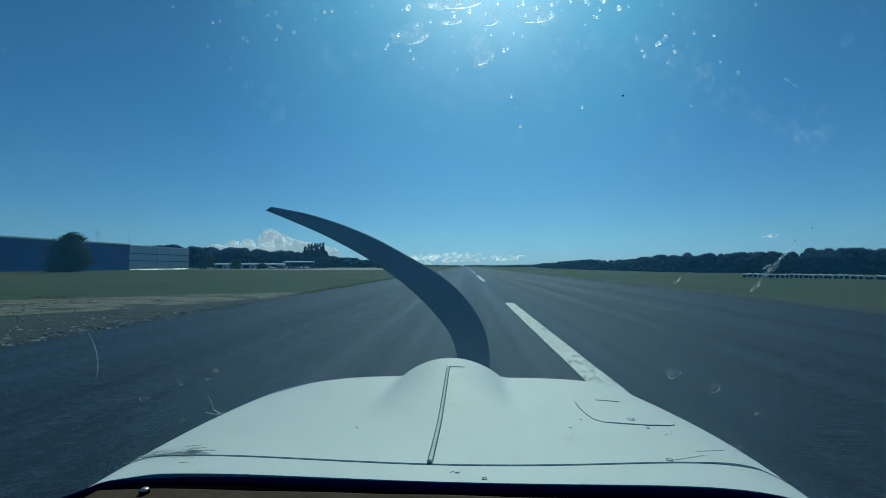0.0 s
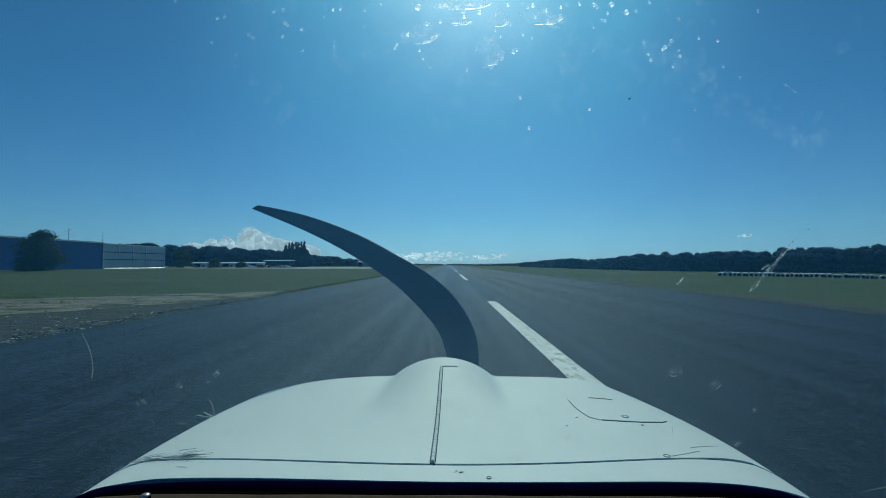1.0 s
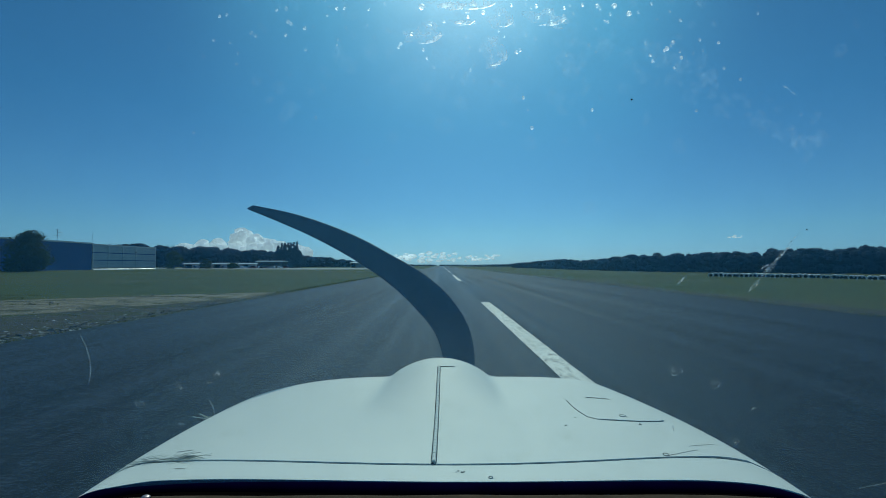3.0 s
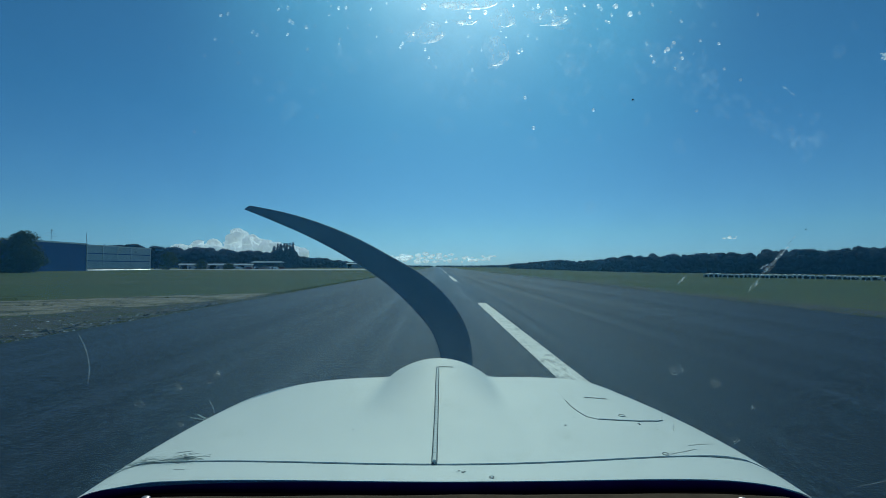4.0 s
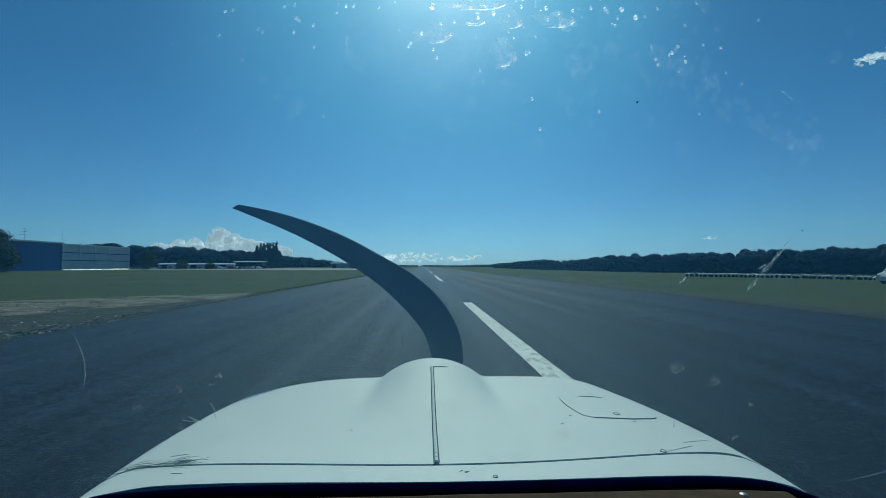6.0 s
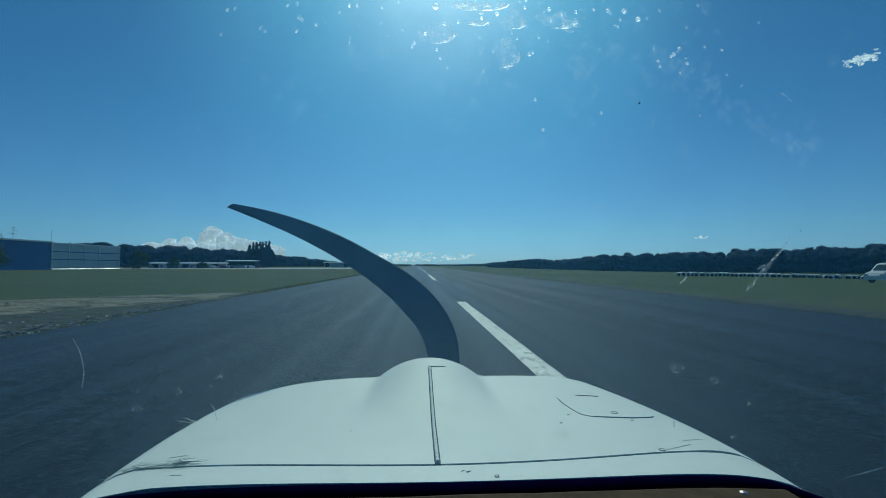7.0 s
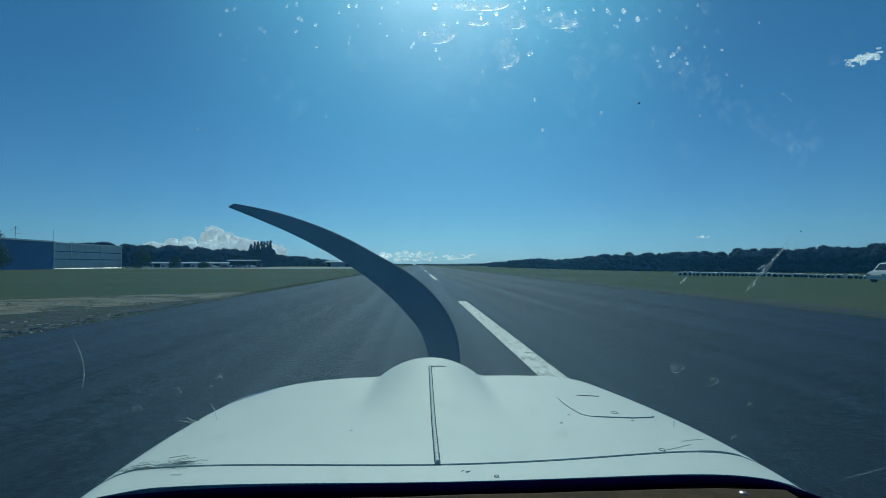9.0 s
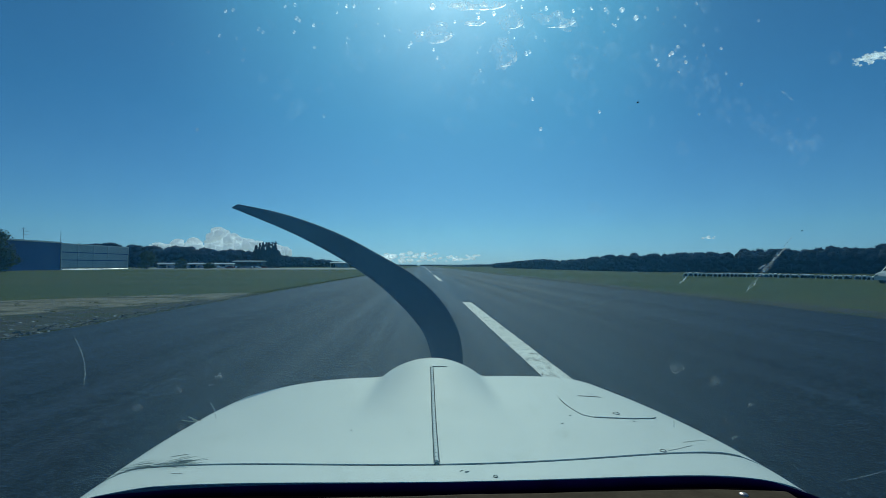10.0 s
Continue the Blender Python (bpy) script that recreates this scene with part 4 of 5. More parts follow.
def leafy_lobes(r, height, width, lobes, leaves, size, cuts=3):
    """A solid crown of uneven lobes with leaves standing out of their skins, as loose quads."""
    side = np.linspace(-1, 1, cuts + 1)
    quads = []
    for axis in range(3):
        for sign in (-1, 1):
            for i in range(cuts):
                for j in range(cuts):
                    q = []
                    for u, v in ((i, j), (i + 1, j), (i + 1, j + 1), (i, j + 1)):
                        p = np.zeros(3)
                        p[axis], p[(axis + 1) % 3], p[(axis + 2) % 3] = sign, side[u], side[v]
                        q.append(p / np.linalg.norm(p))
                    quads.append(q)
    ball = np.array(quads).reshape(-1, 3)
    out = []
    for k in range(lobes):
        z, a = height * (r.uniform(0.05, 0.62) if k > 3 else r.uniform(0.66, 0.80)), r.uniform(0, math.tau)
        reach = width * 0.32 * math.sqrt(max(0.1, 1 - (2 * (z / height - 0.4)) ** 2)) * math.sqrt(r.rand())
        ph = r.uniform(0, 9, 4)
        rad = width * r.uniform(0.15, 0.24)
        mid = np.array((reach * math.cos(a), reach * math.sin(a), z))
        for d, grow in ((ball, 0.93), (None, 1.0)):
            if d is None:
                d = r.normal(size=(leaves, 3))
                d /= np.linalg.norm(d, axis=1)[:, None]
            bump = 1 + 0.12 * np.sin(5 * d[:, 0] + ph[0]) * np.sin(5 * d[:, 1] + ph[1]) + 0.10 * np.sin(9 * d[:, 2] + ph[2]) * np.sin(8 * d[:, 0] + ph[3])
            p = mid + d * bump[:, None] * grow * rad * np.array((1, 1, 0.85))
            if grow == 1.0:
                u = r.normal(size=(leaves, 3))
                u /= np.linalg.norm(u, axis=1)[:, None]
                w = np.cross(u, d)
                w /= np.linalg.norm(w, axis=1)[:, None] + 1e-6
                s = size * r.uniform(0.5, 1.3, size=(leaves, 1))
                p = np.stack([p - u * s, p - w * s * 0.6, p + u * s, p + w * s * 0.6], axis=1).reshape(-1, 3)
            out.append(p)
    v = np.concatenate(out)
    v[:, 2] = np.maximum(v[:, 2], 0.02)
    return v


rs = np.random.RandomState(11)
TEMPLATES = [leafy_lobes(rs, 1.0, 0.95, 11, 84, 0.024, 2) for _ in range(8)]
FAR = [crown_quads(rs, 1.0, 1.2, 10, 120, 0.13, 0.0) for _ in range(4)]


def wood(name, label, spots, material, shapes=None):
    """Many trees in one mesh; spots are (x, y, height, breadth)."""
    vs = []
    for k, (x, y, h, w) in enumerate(spots):
        t = (shapes or TEMPLATES)[k % len(shapes or TEMPLATES)]
        a = rs.uniform(0, math.tau)
        m = np.array(((math.cos(a) * w, -math.sin(a) * w, 0), (math.sin(a) * w, math.cos(a) * w, 0), (0, 0, h)))
        vs.append(t @ m.T + np.array((x, y, land(x, y) - 0.1)))
    v = np.concatenate(vs).astype(np.float32)
    n = len(v) // 4
    me = bpy.data.meshes.new(name)
    me.vertices.add(len(v))
    me.vertices.foreach_set("co", v.ravel())
    me.loops.add(len(v))
    me.loops.foreach_set("vertex_index", np.arange(len(v), dtype=np.int32))
    me.polygons.add(n)
    me.polygons.foreach_set("loop_start", np.arange(0, len(v), 4, dtype=np.int32))
    me.update(calc_edges=True)
    me.materials.append(material)
    return tagged(new(name, me), label, "woodland", kind="stuff")


def along(points, gap, rows, depth, h, seed):
    """Tree spots along a line, several rows deep."""
    r = random.Random(seed)
    out = []
    for (ax, ay, ha), (bx, by, hb) in zip(points, points[1:]):
        length = math.hypot(bx - ax, by - ay)
        nx, ny = -(by - ay) / length, (bx - ax) / length
        if ny < 0:
            nx, ny = -nx, -ny
        n = max(2, int(length / gap))
        for i in range(n):
            for k in range(rows):
                t = (i + r.random()) / n
                o = (k + r.random() * 0.8) * depth
                hh = (ha + (hb - ha) * t) * (r.uniform(0.86, 1.03) - 0.03 + 0.10 * noise.noise((ax + (bx - ax) * t) * 0.06 * Vector((1, 1, 1)))) * h * (0.82 if k == 0 else 1.0)
                out.append((ax + (bx - ax) * t + nx * o, ay + (by - ay) * t + ny * o, hh, hh * r.uniform(0.75, 1.1)))
    return out


def single_tree(name, label, x, y, h, w, seed, leaves=5200, low=0.06):
    r = np.random.RandomState(seed)
    t = thing(name, label, "tree", pose(x, y, land(x, y) - 0.05))
    bm = bmesh.new()
    rod(bm, (0, 0, 0), (0.1, 0, h * 0.55), 0.03 * h, 10, 0.012 * h)
    for k in range(7):
        a = math.tau * k / 7 + r.rand()
        z = h * (0.18 + 0.06 * k)
        rod(bm, (0, 0, z), (math.cos(a) * w * 0.33, math.sin(a) * w * 0.33, z + h * 0.22), 0.011 * h, 6, 0.003 * h)
    part("trunk", bm, M_BARK, t)
    v = crown_quads(r, h, w, 34, leaves, 0.32, low)
    raw("crown", v, np.arange(len(v)).reshape(-1, 4), M_TREE, t)
    return t


build_hangar()
single_tree("tree", "round dark green tree before the hangar wall", -106, 118, 10.8, 11.5, 5, 7000, 0.0)
single_tree("bush", "green undergrowth at the foot of a tree", -106, 116.5, 4.6, 10.5, 15, 2600, 0.0)
single_tree("tree", "broad green bush beside the hangar", -126, 216, 8.6, 9.5, 6, 3600, 0.02)
single_tree("bush", "low green bush on the grass edge", -119, 232, 5.0, 7.0, 7, 1800, 0.0)
single_tree("bush", "low green bush on the grass edge", -108, 238, 3.4, 6.0, 8, 1500, 0.0)
wood("wood_west", "dark wood tinted blue for haze behind the airfield buildings",
     along([(-305, 405, 22.5), (-240, 430, 22), (-150, 440, 15.5), (-118, 470, 12), (-84, 520, 7)], 4.0, 3, 6, 1.04, 21), M_WOODHAZE)
wood("wood_east", "long dark wood tinted blue for haze along the airfield's edge",
     along([(255, 90, 10.5), (190, 150, 11.2), (142, 205, 9.9), (97, 245, 8.6), (90, 300, 6.6), (94, 420, 6.8), (92, 600, 6.4)], 3.0, 3, 3.6, 1.2, 22) + along([(102, 288, 7.2), (82, 322, 6.6)], 2.5, 2, 3.6, 1.15, 26), M_WOODHAZE)
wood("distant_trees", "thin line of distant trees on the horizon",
     along([(-900, 1500, 14), (-250, 1900, 11), (-20, 2300, 10), (200, 2000, 12), (330, 1500, 12), (420, 900, 14)], 6, 2, 10, 1.0, 23), M_WOODHAZE, FAR)
wood("hedge", "scrubby hedge before the buildings", along([(-170, 250, 2.6), (-112, 262, 2.2), (-84, 268, 2.0)], 3.0, 1, 2, 1.0, 25), M_WOODHAZE)
for k, (x, h) in enumerate(((-122, 17.6), (-120, 19.2), (-118, 20.0), (-116, 19.0), (-114, 20.3), (-112, 19.2), (-110, 20.6), (-108, 20.0), (-106, 20.4), (-104.3, 18.4), (-125, 13.5), (-102.8, 13.0))):
    x = -111 + (x + 111) * 0.75
    v = crown_quads(np.random.RandomState(40 + k), h, 6.4, 40, 3200, 0.55, 0.0, True)
    t = thing("conifer", "tall dark pointed conifer in a tight clump", "tree", pose(x, 335 + (k % 3) * 2.5, 0), "conifer clump")
    part("trunk", rod(bmesh.new(), (0, 0, -0.1), (0, 0, h * 0.8), 0.3, 8, 0.06), M_BARK, t)
    raw("crown", v, np.arange(len(v)).reshape(-1, 4), M_WOODHAZE, t)


# ---- low buildings and parked vehicles ----
def long_shed(x, y, length, turn, roof_z=3.1, walls=None):
    s = thing("long_shed", "long low shed with a pale metal roof", "shed", pose(x, y, 0, 0, 0, turn))
    part("wall", a_box(0, length, 0, 9, -0.1, roof_z - 0.5), walls or M_BRICKY, s)
    part("roof", loft([[(xx, -0.6, roof_z - 0.4), (xx, 4.5, roof_z + 0.05), (xx, 9.6, roof_z - 0.35), (xx, 9.6, roof_z - 0.75), (xx, 4.5, roof_z - 0.2), (xx, -0.6, roof_z - 0.75)] for xx in (-0.5, length + 0.5)]), M_WHITE, s, "pale metal roof")
    for i in range(0 if walls else int(length / 5)):
        part("door", a_box(i * 5 + 0.8, i * 5 + 4.0, -0.06, 0.05, 0, roof_z - 0.9), M_DARKGLASS if i % 3 == 0 else M_ROOF, s)


long_shed(-147, 262, 38, 16)
long_shed(-74, 372, 30, -4, 4.2)
long_shed(-119.5, 296, 17, 2, 4.7, M_BALEDARK)


def build_car(name, label, x, y, turn, paint, van=False, group=""):
    c = thing(name, label, "van" if van else "car", pose(x, y, land(x, y) - 0.02, 0, 0, turn), group)
    hw = 0.92 if van else 0.86
    if van:
        prof = [(-2.3, 0.35), (-2.33, 1.0), (-2.25, 1.85), (-1.9, 2.05), (0.2, 2.05), (0.75, 1.92), (1.45, 1.25), (2.1, 1.05), (2.3, 0.75), (2.3, 0.35)]
        glass = [(0.42, 1.88), (0.72, 1.84), (1.38, 1.26), (0.42, 1.22)]
    else:
        prof = [(-2.1, 0.32), (-2.15, 0.75), (-2.0, 1.0), (-1.5, 1.42), (0.1, 1.46), (0.85, 1.0), (1.9, 0.85), (2.1, 0.6), (2.1, 0.32)]
        glass = [(-1.45, 1.36), (0.1, 1.38), (0.72, 1.0), (-1.75, 1.0)]
    rings = []
    for w, sh in ((-hw, 0.93), (-hw * 0.92, 0.99), (0, 1.0), (hw * 0.92, 0.99), (hw, 0.93)):
        rings.append([(w if z < 1.0 else w * (0.88 if not van else 0.94), px, 0.32 + (z - 0.32) * sh) for px, z in prof])
    part("body", loft(rings), paint, c, smooth=False)
    for s in (-1, 1):
        k = hw * (0.97 if not van else 0.985)
        bm = loft([[(s * (k + e) * (0.9 if not van and z > 1.1 else 1), py, z) for py, z in glass] for e in (-0.05, 0.012)])
        part("side_window", bm, M_DARKGLASS, c, "dark side glass")
        for py in (-1.4, 1.4):
            rings = [[(s * (hw - 0.12 + dx), py + rr * math.cos(a), 0.32 + rr * math.sin(a)) for a in (math.tau * q / 18 for q in range(18))] for dx, rr in ((-0.1, 0.2), (-0.1, 0.31), (0.1, 0.32), (0.135, 0.3), (0.14, 0.19))]
            wheel = part("wheel", loft(rings), M_TYRE, c, "black tyre")
            rings = [[(s * (hw + dx), py + rr * math.cos(a), 0.32 + rr * math.sin(a)) for a in (math.tau * q / 14 for q in range(14))] for dx, rr in ((0.0, 0.19), (0.024, 0.17), (0.03, 0.05))]
            part("rim", loft(rings), M_METAL, wheel)
        part("headlight", a_box(s * hw * 0.62, s * hw * 0.9, prof[-2][0] - 0.12, prof[-2][0] + 0.01, 0.72, 0.9, 0.02), M_METAL, c, "clear headlight")
    yb, zb = (1.42, 1.28) if van else (0.8, 1.02)
    yt, zt = (0.8, 1.88) if van else (0.14, 1.43)
    part("windscreen", loft([[(s * hw * 0.78, yb + 0.03, zb + 0.03), (s * hw * 0.72, yt + 0.03, zt), (s * hw * 0.72, yt - 0.02, zt - 0.02), (s * hw * 0.78, yb - 0.02, zb)] for s in (-1, 1)]), M_DARKGLASS, c, "dark windscreen")
    if van:
        for s in (-1, 1):
            part("side_trim", a_box(s * hw * 0.99, s * (hw + 0.025), -2.0, 1.0, 0.72, 0.82, 0.01), M_SEAL, c, "black side strip")
    return c


build_car("van", "white panel van parked on the grass", 47.5, 43.4, 97, CAR_PAINTS[0], True)
rng_c = random.Random(9)
for k in range(13):
    x = -108 + 1.65 * k + rng_c.uniform(-0.2, 0.2)
    build_car("car", ("white", "silver grey", "dark", "dull red")[k % 4] + " car parked before the low sheds", x, 251 + 6 * (k % 3) + rng_c.uniform(-0.4, 0.4), rng_c.uniform(-12, 12) + 90 * (k % 2), CAR_PAINTS[k % 4], group="parked cars")


# ---- row of pale bales ----
def build_bale(seed):
    """A round bale on its side: a straw drum darkened as its shaded end, under a pale band coloured as its sunlit rim.
    """
    b = thing("bale", "round bale in a row, its sunlit rim and shaded end coloured in", "bale", group="row of pale bales")
    r = random.Random(seed)
    ends = [[(0.46 * q * math.cos(a) * 1.08, y, 0.44 + 0.44 * q * math.sin(a) * (0.92 if math.sin(a) < 0 else 1.0)) for a in (math.tau * k / 20 for k in range(20))] for y, q in ((-0.36, 0.22), (-0.40, 0.46), (-0.36, 0.60), (0.36, 0.60), (0.40, 0.46), (0.38, 0.22))]
    part("straw_drum", loft(ends), M_BALEDARK, b, "straw bale darkened as its shaded end", smooth=True)
    lo, hi = 0.45 - 0.5 * r.random(), math.pi + 0.25 + 0.4 * r.random()
    rings = []
    for i in range(21):
        a = lo + (hi - lo) * i / 20
        wob = 0.012 * noise.noise((i * 0.7, seed * 3.1, 0))
        rings.append([(q * math.cos(a) * 1.08, y, 0.44 + q * math.sin(a) * 0.96) for q, y in ((0.35 + wob, -0.44), (0.42 + wob, -0.56), (0.51 + wob, -0.44), (0.535 + wob, 0.50), (0.26 + wob, 0.47))])
    part("rim_band", loft(rings), M_SUNRIM, b, "pale band put on as the bale's sunlit rim", smooth=True)
    return b


BALES = [build_bale(k) for k in range(5)]
rng_b = random.Random(12)
x, placed = 38.2, 0
while x < 78:
    y = 65.0 - 11 * (x - 38.2) / 42 + rng_b.uniform(-0.25, 0.25)
    wide = rng_b.uniform(0.58, 0.70) if rng_b.random() < 0.8 else rng_b.uniform(0.72, 0.84)
    size = (wide, 0.7, rng_b.uniform(0.66, 0.78))
    m = pose(x, y, land(x, y) - 0.02, 0, 0, rng_b.uniform(-16, 12) - math.degrees(math.atan2(x, y)))
    ob = BALES[placed] if placed < 5 else copy_thing(BALES[rng_b.randrange(5)], m)
    ob.matrix_basis = m @ Matrix.Diagonal((*size, 1))
    placed += 1
    x += wide * rng_b.uniform(0.72, 0.84)


# ---- windsock ----
sock = thing("windsock", "pale windsock on a thin mast beside the runway", "windsock", pose(-62, 420, 0))
part("mast", rod(bmesh.new(), (0, 0, 0), (0, 0, 7), 0.12, 8), M_WHITE, sock)
part("sleeve", rod(bmesh.new(), (0, 0, 6.8), (-2.2, 0.2, 5.7), 0.55, 12, 0.25), M_WHITE, sock)


# ---- grass tufts ----
def tufts(name, label, spots):
    r = random.Random(31)
    vs, fs = [], []
    for x, y, h in spots:
        for _ in range(5):
            a, l = r.random() * math.tau, r.uniform(0.3, 0.9) * h
            bx, by = x + r.gauss(0, 0.05), y + r.gauss(0, 0.05)
            i = len(vs)
            w = 0.012 + h * 0.06
            z = land(x, y) - 0.02
            vs += [(bx - w * math.sin(a), by + w * math.cos(a), z), (bx + w * math.sin(a), by - w * math.cos(a), z), (bx + l * math.cos(a), by + l * math.sin(a), z + h * r.uniform(0.6, 1.1))]
            fs.append((i, i + 1, i + 2))
    return tagged(raw(name, vs, fs, M_BLADE), label, "grass", kind="stuff")


rt = random.Random(17)
spots = []
for _ in range(1500):
    spots.append((RUN_L - abs(rt.gauss(0, 0.12)), 1 + rt.random() ** 1.5 * 90, rt.uniform(0.025, 0.07)))
for _ in range(5200):
    y = 3 + rt.random() ** 1.6 * 130
    if rt.random() < 0.55:
        if y > 26:
            spots.append((RUN_L - 0.05 - abs(rt.gauss(0, 0.35)), y, rt.uniform(0.05, 0.16)))
    else:
        spots.append((RUN_R + rt.gauss(0.35, 0.45), y, rt.uniform(0.02, 0.07)))
tufts("grass_tufts", "ragged grass tufts on the verges", spots)


# ---- loose stones along the broken edge ----
rk = random.Random(41)
vs, fs = [], []
for _ in range(2400):
    y = -4 + rk.random() * 36
    x = RUN_L - 0.1 - abs(rk.gauss(0, 4.0)) if y < 26 else RUN_L - abs(rk.gauss(0, 0.35))
    if rk.random() < 0.5:
        y, x = 2 + rk.random() ** 1.6 * 90, RUN_L - abs(rk.gauss(0, 0.13))
    r = rk.choice((0.012, 0.02, 0.03, 0.045)) * (1.5 if y < 16 and rk.random() < 0.4 else 1.0)
    i = len(vs)
    a = rk.random() * 2
    vs += [(x + r * math.cos(a + k * 1.57) * rk.uniform(0.7, 1.3), y + r * math.sin(a + k * 1.57) * rk.uniform(0.7, 1.3), -0.015) for k in range(4)] + [(x, y, -0.012 + r * rk.uniform(0.25, 0.55))]
    fs += [(i, i + 1, i + 4), (i + 1, i + 2, i + 4), (i + 2, i + 3, i + 4), (i + 3, i, i + 4)]
tagged(raw("loose_stones", vs, fs, M_STONE), "loose pale stones along the crumbling runway edge", "stones", kind="stuff")


# ---- broken lumps of old asphalt along the ragged edge ----
vs, fs = [], []
for _ in range(900):
    y = 2 + rk.random() * 26
    x = RUN_L - 0.05 - abs(rk.gauss(0, 0.5)) - (rk.random() * 9 if rk.random() < 0.15 else 0)
    r, h = 0.02 + 0.09 * rk.random() ** 2.5, rk.uniform(0.002, 0.018)
    i, a = len(vs), rk.random() * 6
    tilt = rk.uniform(-0.3, 0.3)
    rim = [(r * rk.uniform(0.7, 1.2) * math.cos(a + k * 1.2566), r * rk.uniform(0.6, 1.1) * math.sin(a + k * 1.2566)) for k in range(5)]
    vs += [(x + 1.1 * u, y + 1.1 * v, -0.04) for u, v in rim] + [(x + 0.85 * u, y + 0.85 * v, h + tilt * v) for u, v in rim]
    fs += [(i + k, i + (k + 1) % 5, i + 5 + (k + 1) % 5, i + 5 + k) for k in range(5)] + [(i + 5, i + 6, i + 7, i + 8, i + 9)]
tagged(raw("asphalt_lumps", vs, fs, M_LUMP), "broken dark lumps of old asphalt along the runway edge", "rubble", kind="stuff")


# ---- clods of soil and turf on the broken verge ----
vs, fs = [], []
for _ in range(1300):
    x, y = RUN_L - 0.15 - rk.random() * 26, -2 + rk.random() * 32
    n = noise.fractal((x * 0.35, y * 0.9, 2.0), 0.8, 2.0, 4)
    if n < 0.3:
        continue
    r = rk.uniform(0.012, 0.038)
    i = len(vs)
    a = rk.random() * 2
    h = r * rk.uniform(0.15, 0.4)
    vs += [(x + r * math.cos(a + k * 1.047) * rk.uniform(0.7, 1.4), y + r * math.sin(a + k * 1.047) * rk.uniform(0.6, 1.0), -0.03) for k in range(6)]
    vs += [(x + 0.5 * r * math.cos(a + k * 2.094), y + 0.4 * r * math.sin(a + k * 2.094), h * rk.uniform(0.7, 1.2) - 0.01) for k in range(3)]
    fs += [(i, i + 1, i + 6), (i + 1, i + 2, i + 7, i + 6), (i + 2, i + 3, i + 7), (i + 3, i + 4, i + 8, i + 7), (i + 4, i + 5, i + 8), (i + 5, i, i + 6, i + 8), (i + 6, i + 7, i + 8)]
tagged(raw("soil_clods", vs, fs, M_DIRT), "brown clods of soil and turf on the verge", "soil", kind="stuff")
spots = []
for _ in range(9000):
    x, y = RUN_L - 0.1 - rk.random() * 18, rk.random() * 26
    if noise.fractal((x * 0.3, y * 0.8, 7.0), 0.8, 2.0, 4) > 0.34:
        spots.append((x, y, rk.uniform(0.03, 0.08)))
tufts("verge_grass", "clumps of rough grass on the verge", spots)


# ---- clouds ----
def unit_ball(cuts):
    bm = bmesh.new()
    bmesh.ops.create_icosphere(bm, subdivisions=cuts, radius=1.0)
    bm.verts.index_update()
    out = [v.co.copy() for v in bm.verts], [[v.index for v in f.verts] for f in bm.faces]
    bm.free()
    return out


PUFFS = {k: unit_ball(k) for k in (2, 3)}


def cloud(name, label, x, y, z, lumps, material, seed, fine=38.0, rough=0.3, cuts=3):
    """A heap of uneven puffs: (dx, dz, radius, flatness)."""
    r = random.Random(seed)
    vs, fs = [], []
    for dx, dz, rad, flat in lumps:
        c = Vector((dx, r.uniform(-0.8, 0.8) * rad, dz))
        off = Vector((r.random() * 50, r.random() * 50, 0))
        ball, tris = PUFFS[cuts if rad > 11 else 2]
        start = len(vs)
        for p in ball:
            d = Vector((p.x, p.y * 0.8, p.z * flat)) * rad
            vs.append(c + d * (1 + rough * noise.fractal((c + d) / fine + off, 0.7, 2.1, 5)))
        fs += [tuple(start + i for i in t) for t in tris]
    ob = raw(name, vs, fs, material, None, smooth=True)
    ob.location = (x, y, z)
    return tagged(ob, label, "cloud", kind="structure")


rc = random.Random(77)


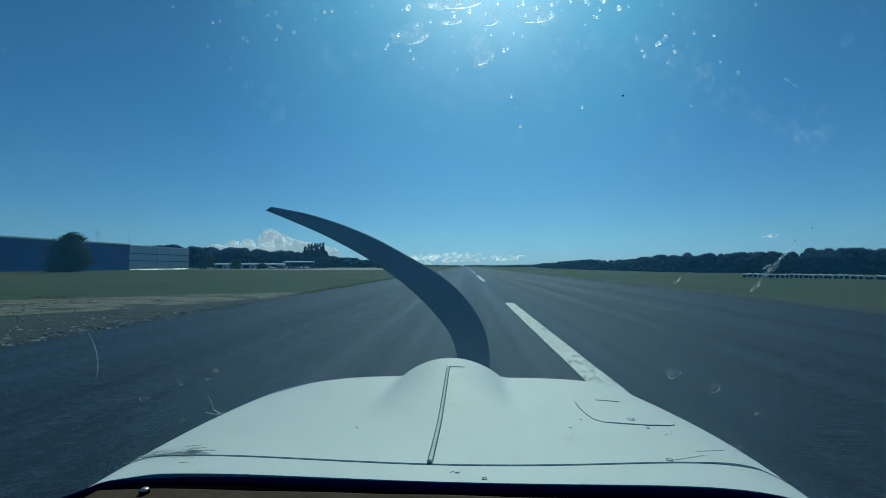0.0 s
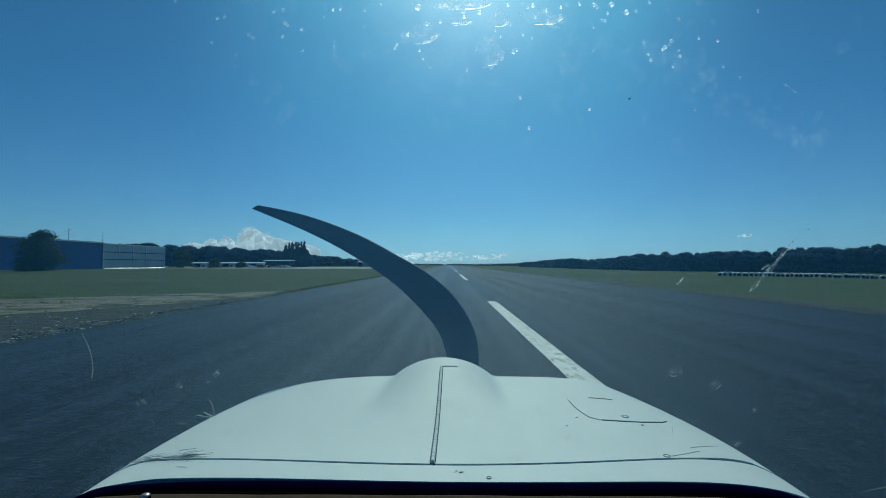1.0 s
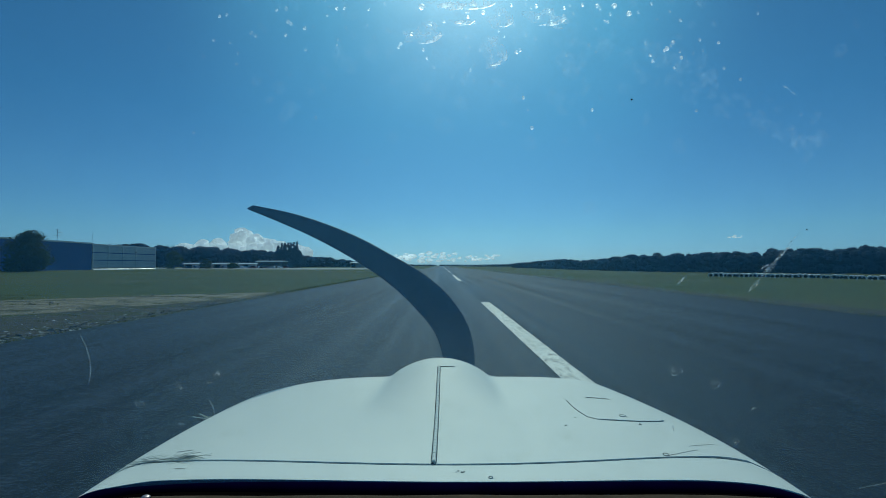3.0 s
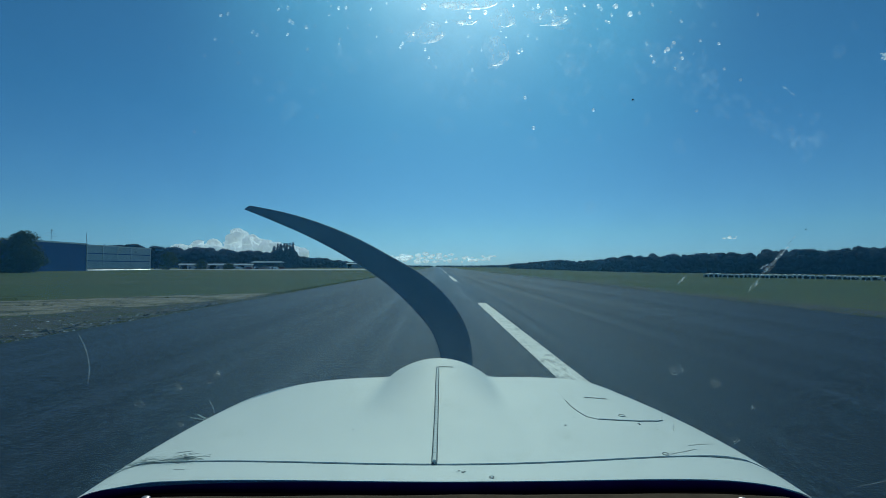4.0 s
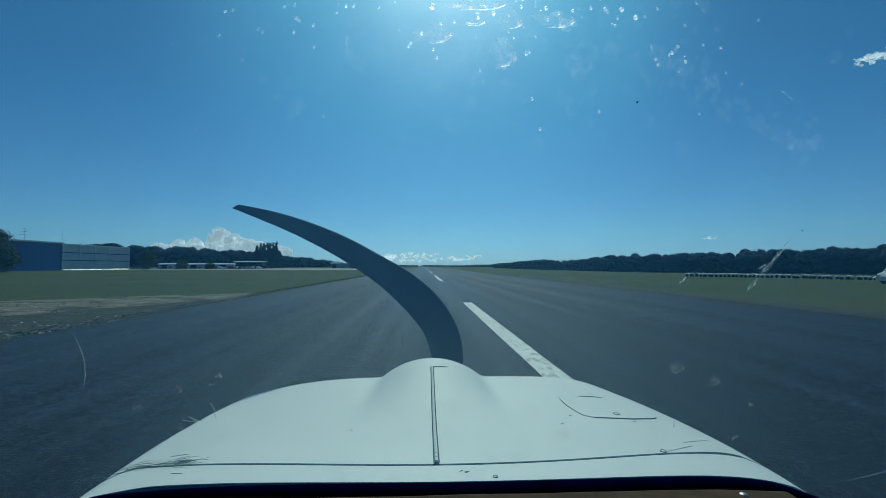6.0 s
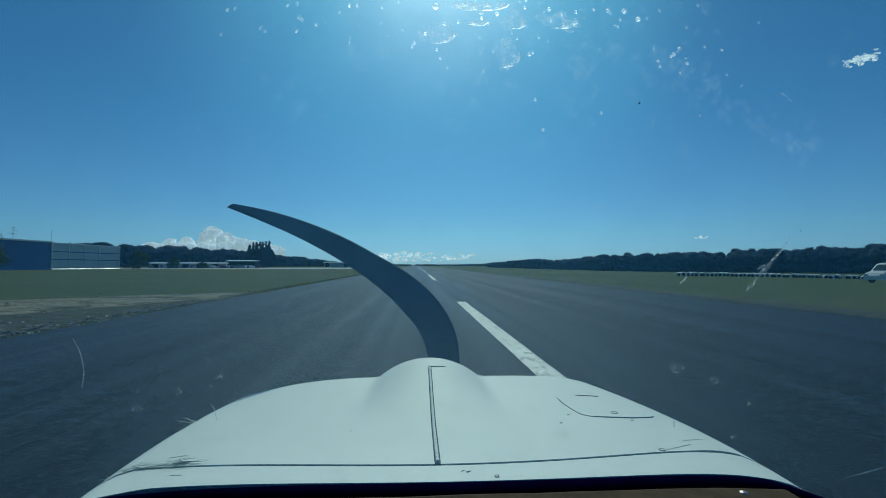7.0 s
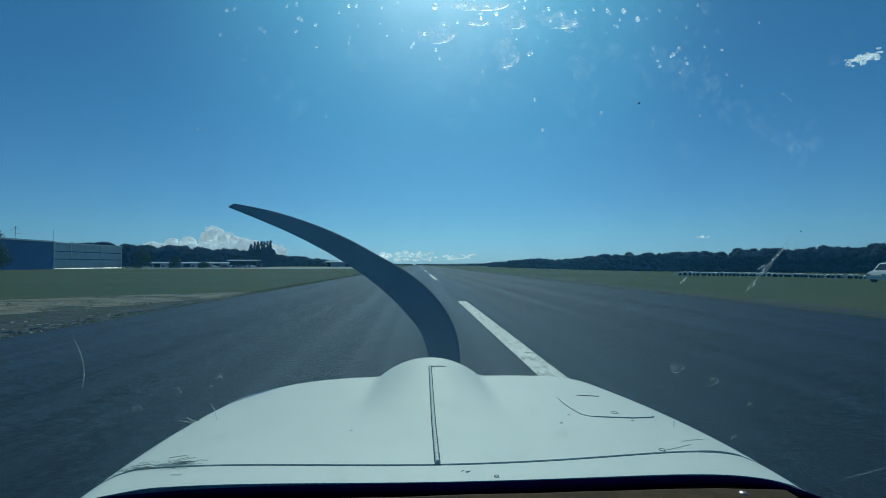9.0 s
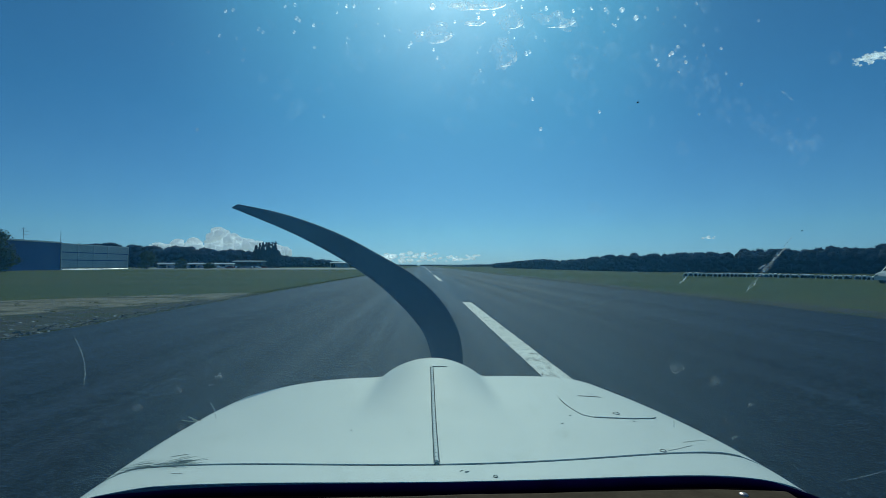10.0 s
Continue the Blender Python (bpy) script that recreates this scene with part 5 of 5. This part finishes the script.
def heap_top(dx):
    """The outline of the cumulus: one tall tower and lower shoulders."""
    g = lambda c, w: math.exp(-abs((dx - c) / w) ** 3.2)
    return 88 + 150 * g(0, 62) + 95 * g(100, 55) + 62 * g(190, 60) + 35 * g(280, 60) + 70 * g(-170, 50) + 60 * g(-290, 45) + 30 * g(-420, 60) + 25 * g(380, 90)


heap = []
for k in range(900):
    dx = rc.uniform(-640, 520)
    rad = rc.uniform(24, 44) if k < 180 else rc.uniform(9, 22) if k < 440 else rc.uniform(5, 11)
    top = heap_top(dx) - rad * 0.9
    heap.append((dx, top * (rc.random() ** 0.7 if k < 180 else 1.0 if k < 440 else rc.uniform(0.55, 1.03)), rad, 0.92))
cloud("cumulus_cloud", "bright-rimmed heaped cumulus cloud behind the woods", -1536, 3500, 50, heap, M_CLOUD, 1, 20.0, 0.42)
low = [(rc.uniform(-260, 260), rc.gauss(0, 20), rc.uniform(12, 32), 0.55) for _ in range(44)]
cloud("low_cloud", "thin broken cloud low over the horizon", -130, 4300, 78, low, M_WISP, 2)
low = [(rc.uniform(-160, 160), rc.gauss(0, 12), rc.uniform(12, 24), 0.5) for _ in range(12)]
cloud("low_cloud", "thin broken cloud low over the horizon", 430, 4300, 70, low, M_WISP, 3)
low = [(rc.uniform(-110, 110), rc.gauss(0, 14), rc.uniform(10, 26), 0.6) for _ in range(22)]
cloud("low_cloud", "thin broken cloud low over the horizon", -480, 4300, 66, low, M_WISP, 6)
low = [(rc.uniform(-150, 150), rc.gauss(0, 12), rc.uniform(9, 22), 0.6) for _ in range(20)]
cloud("low_cloud", "thin broken cloud low over the horizon", 240, 4300, 64, low, M_WISP, 7)
low = [(rc.uniform(-45, 45), rc.gauss(0, 5), rc.uniform(7, 14), 0.5) for _ in range(9)]
cloud("wisp_cloud", "small white wisp of cloud", 2180, 3400, 215, low, M_WISP, 4)
low = []
for _ in range(60):
    dx = rc.gauss(0, 62)
    low.append((dx, dx * 0.32 + rc.gauss(0, 22), rc.uniform(5, 22), rc.uniform(0.35, 0.7)))
cloud("wisp_cloud", "small ragged cloud high in the blue", 3230, 3130, 1500, low, M_SHRED, 5, 14.0, 0.6)
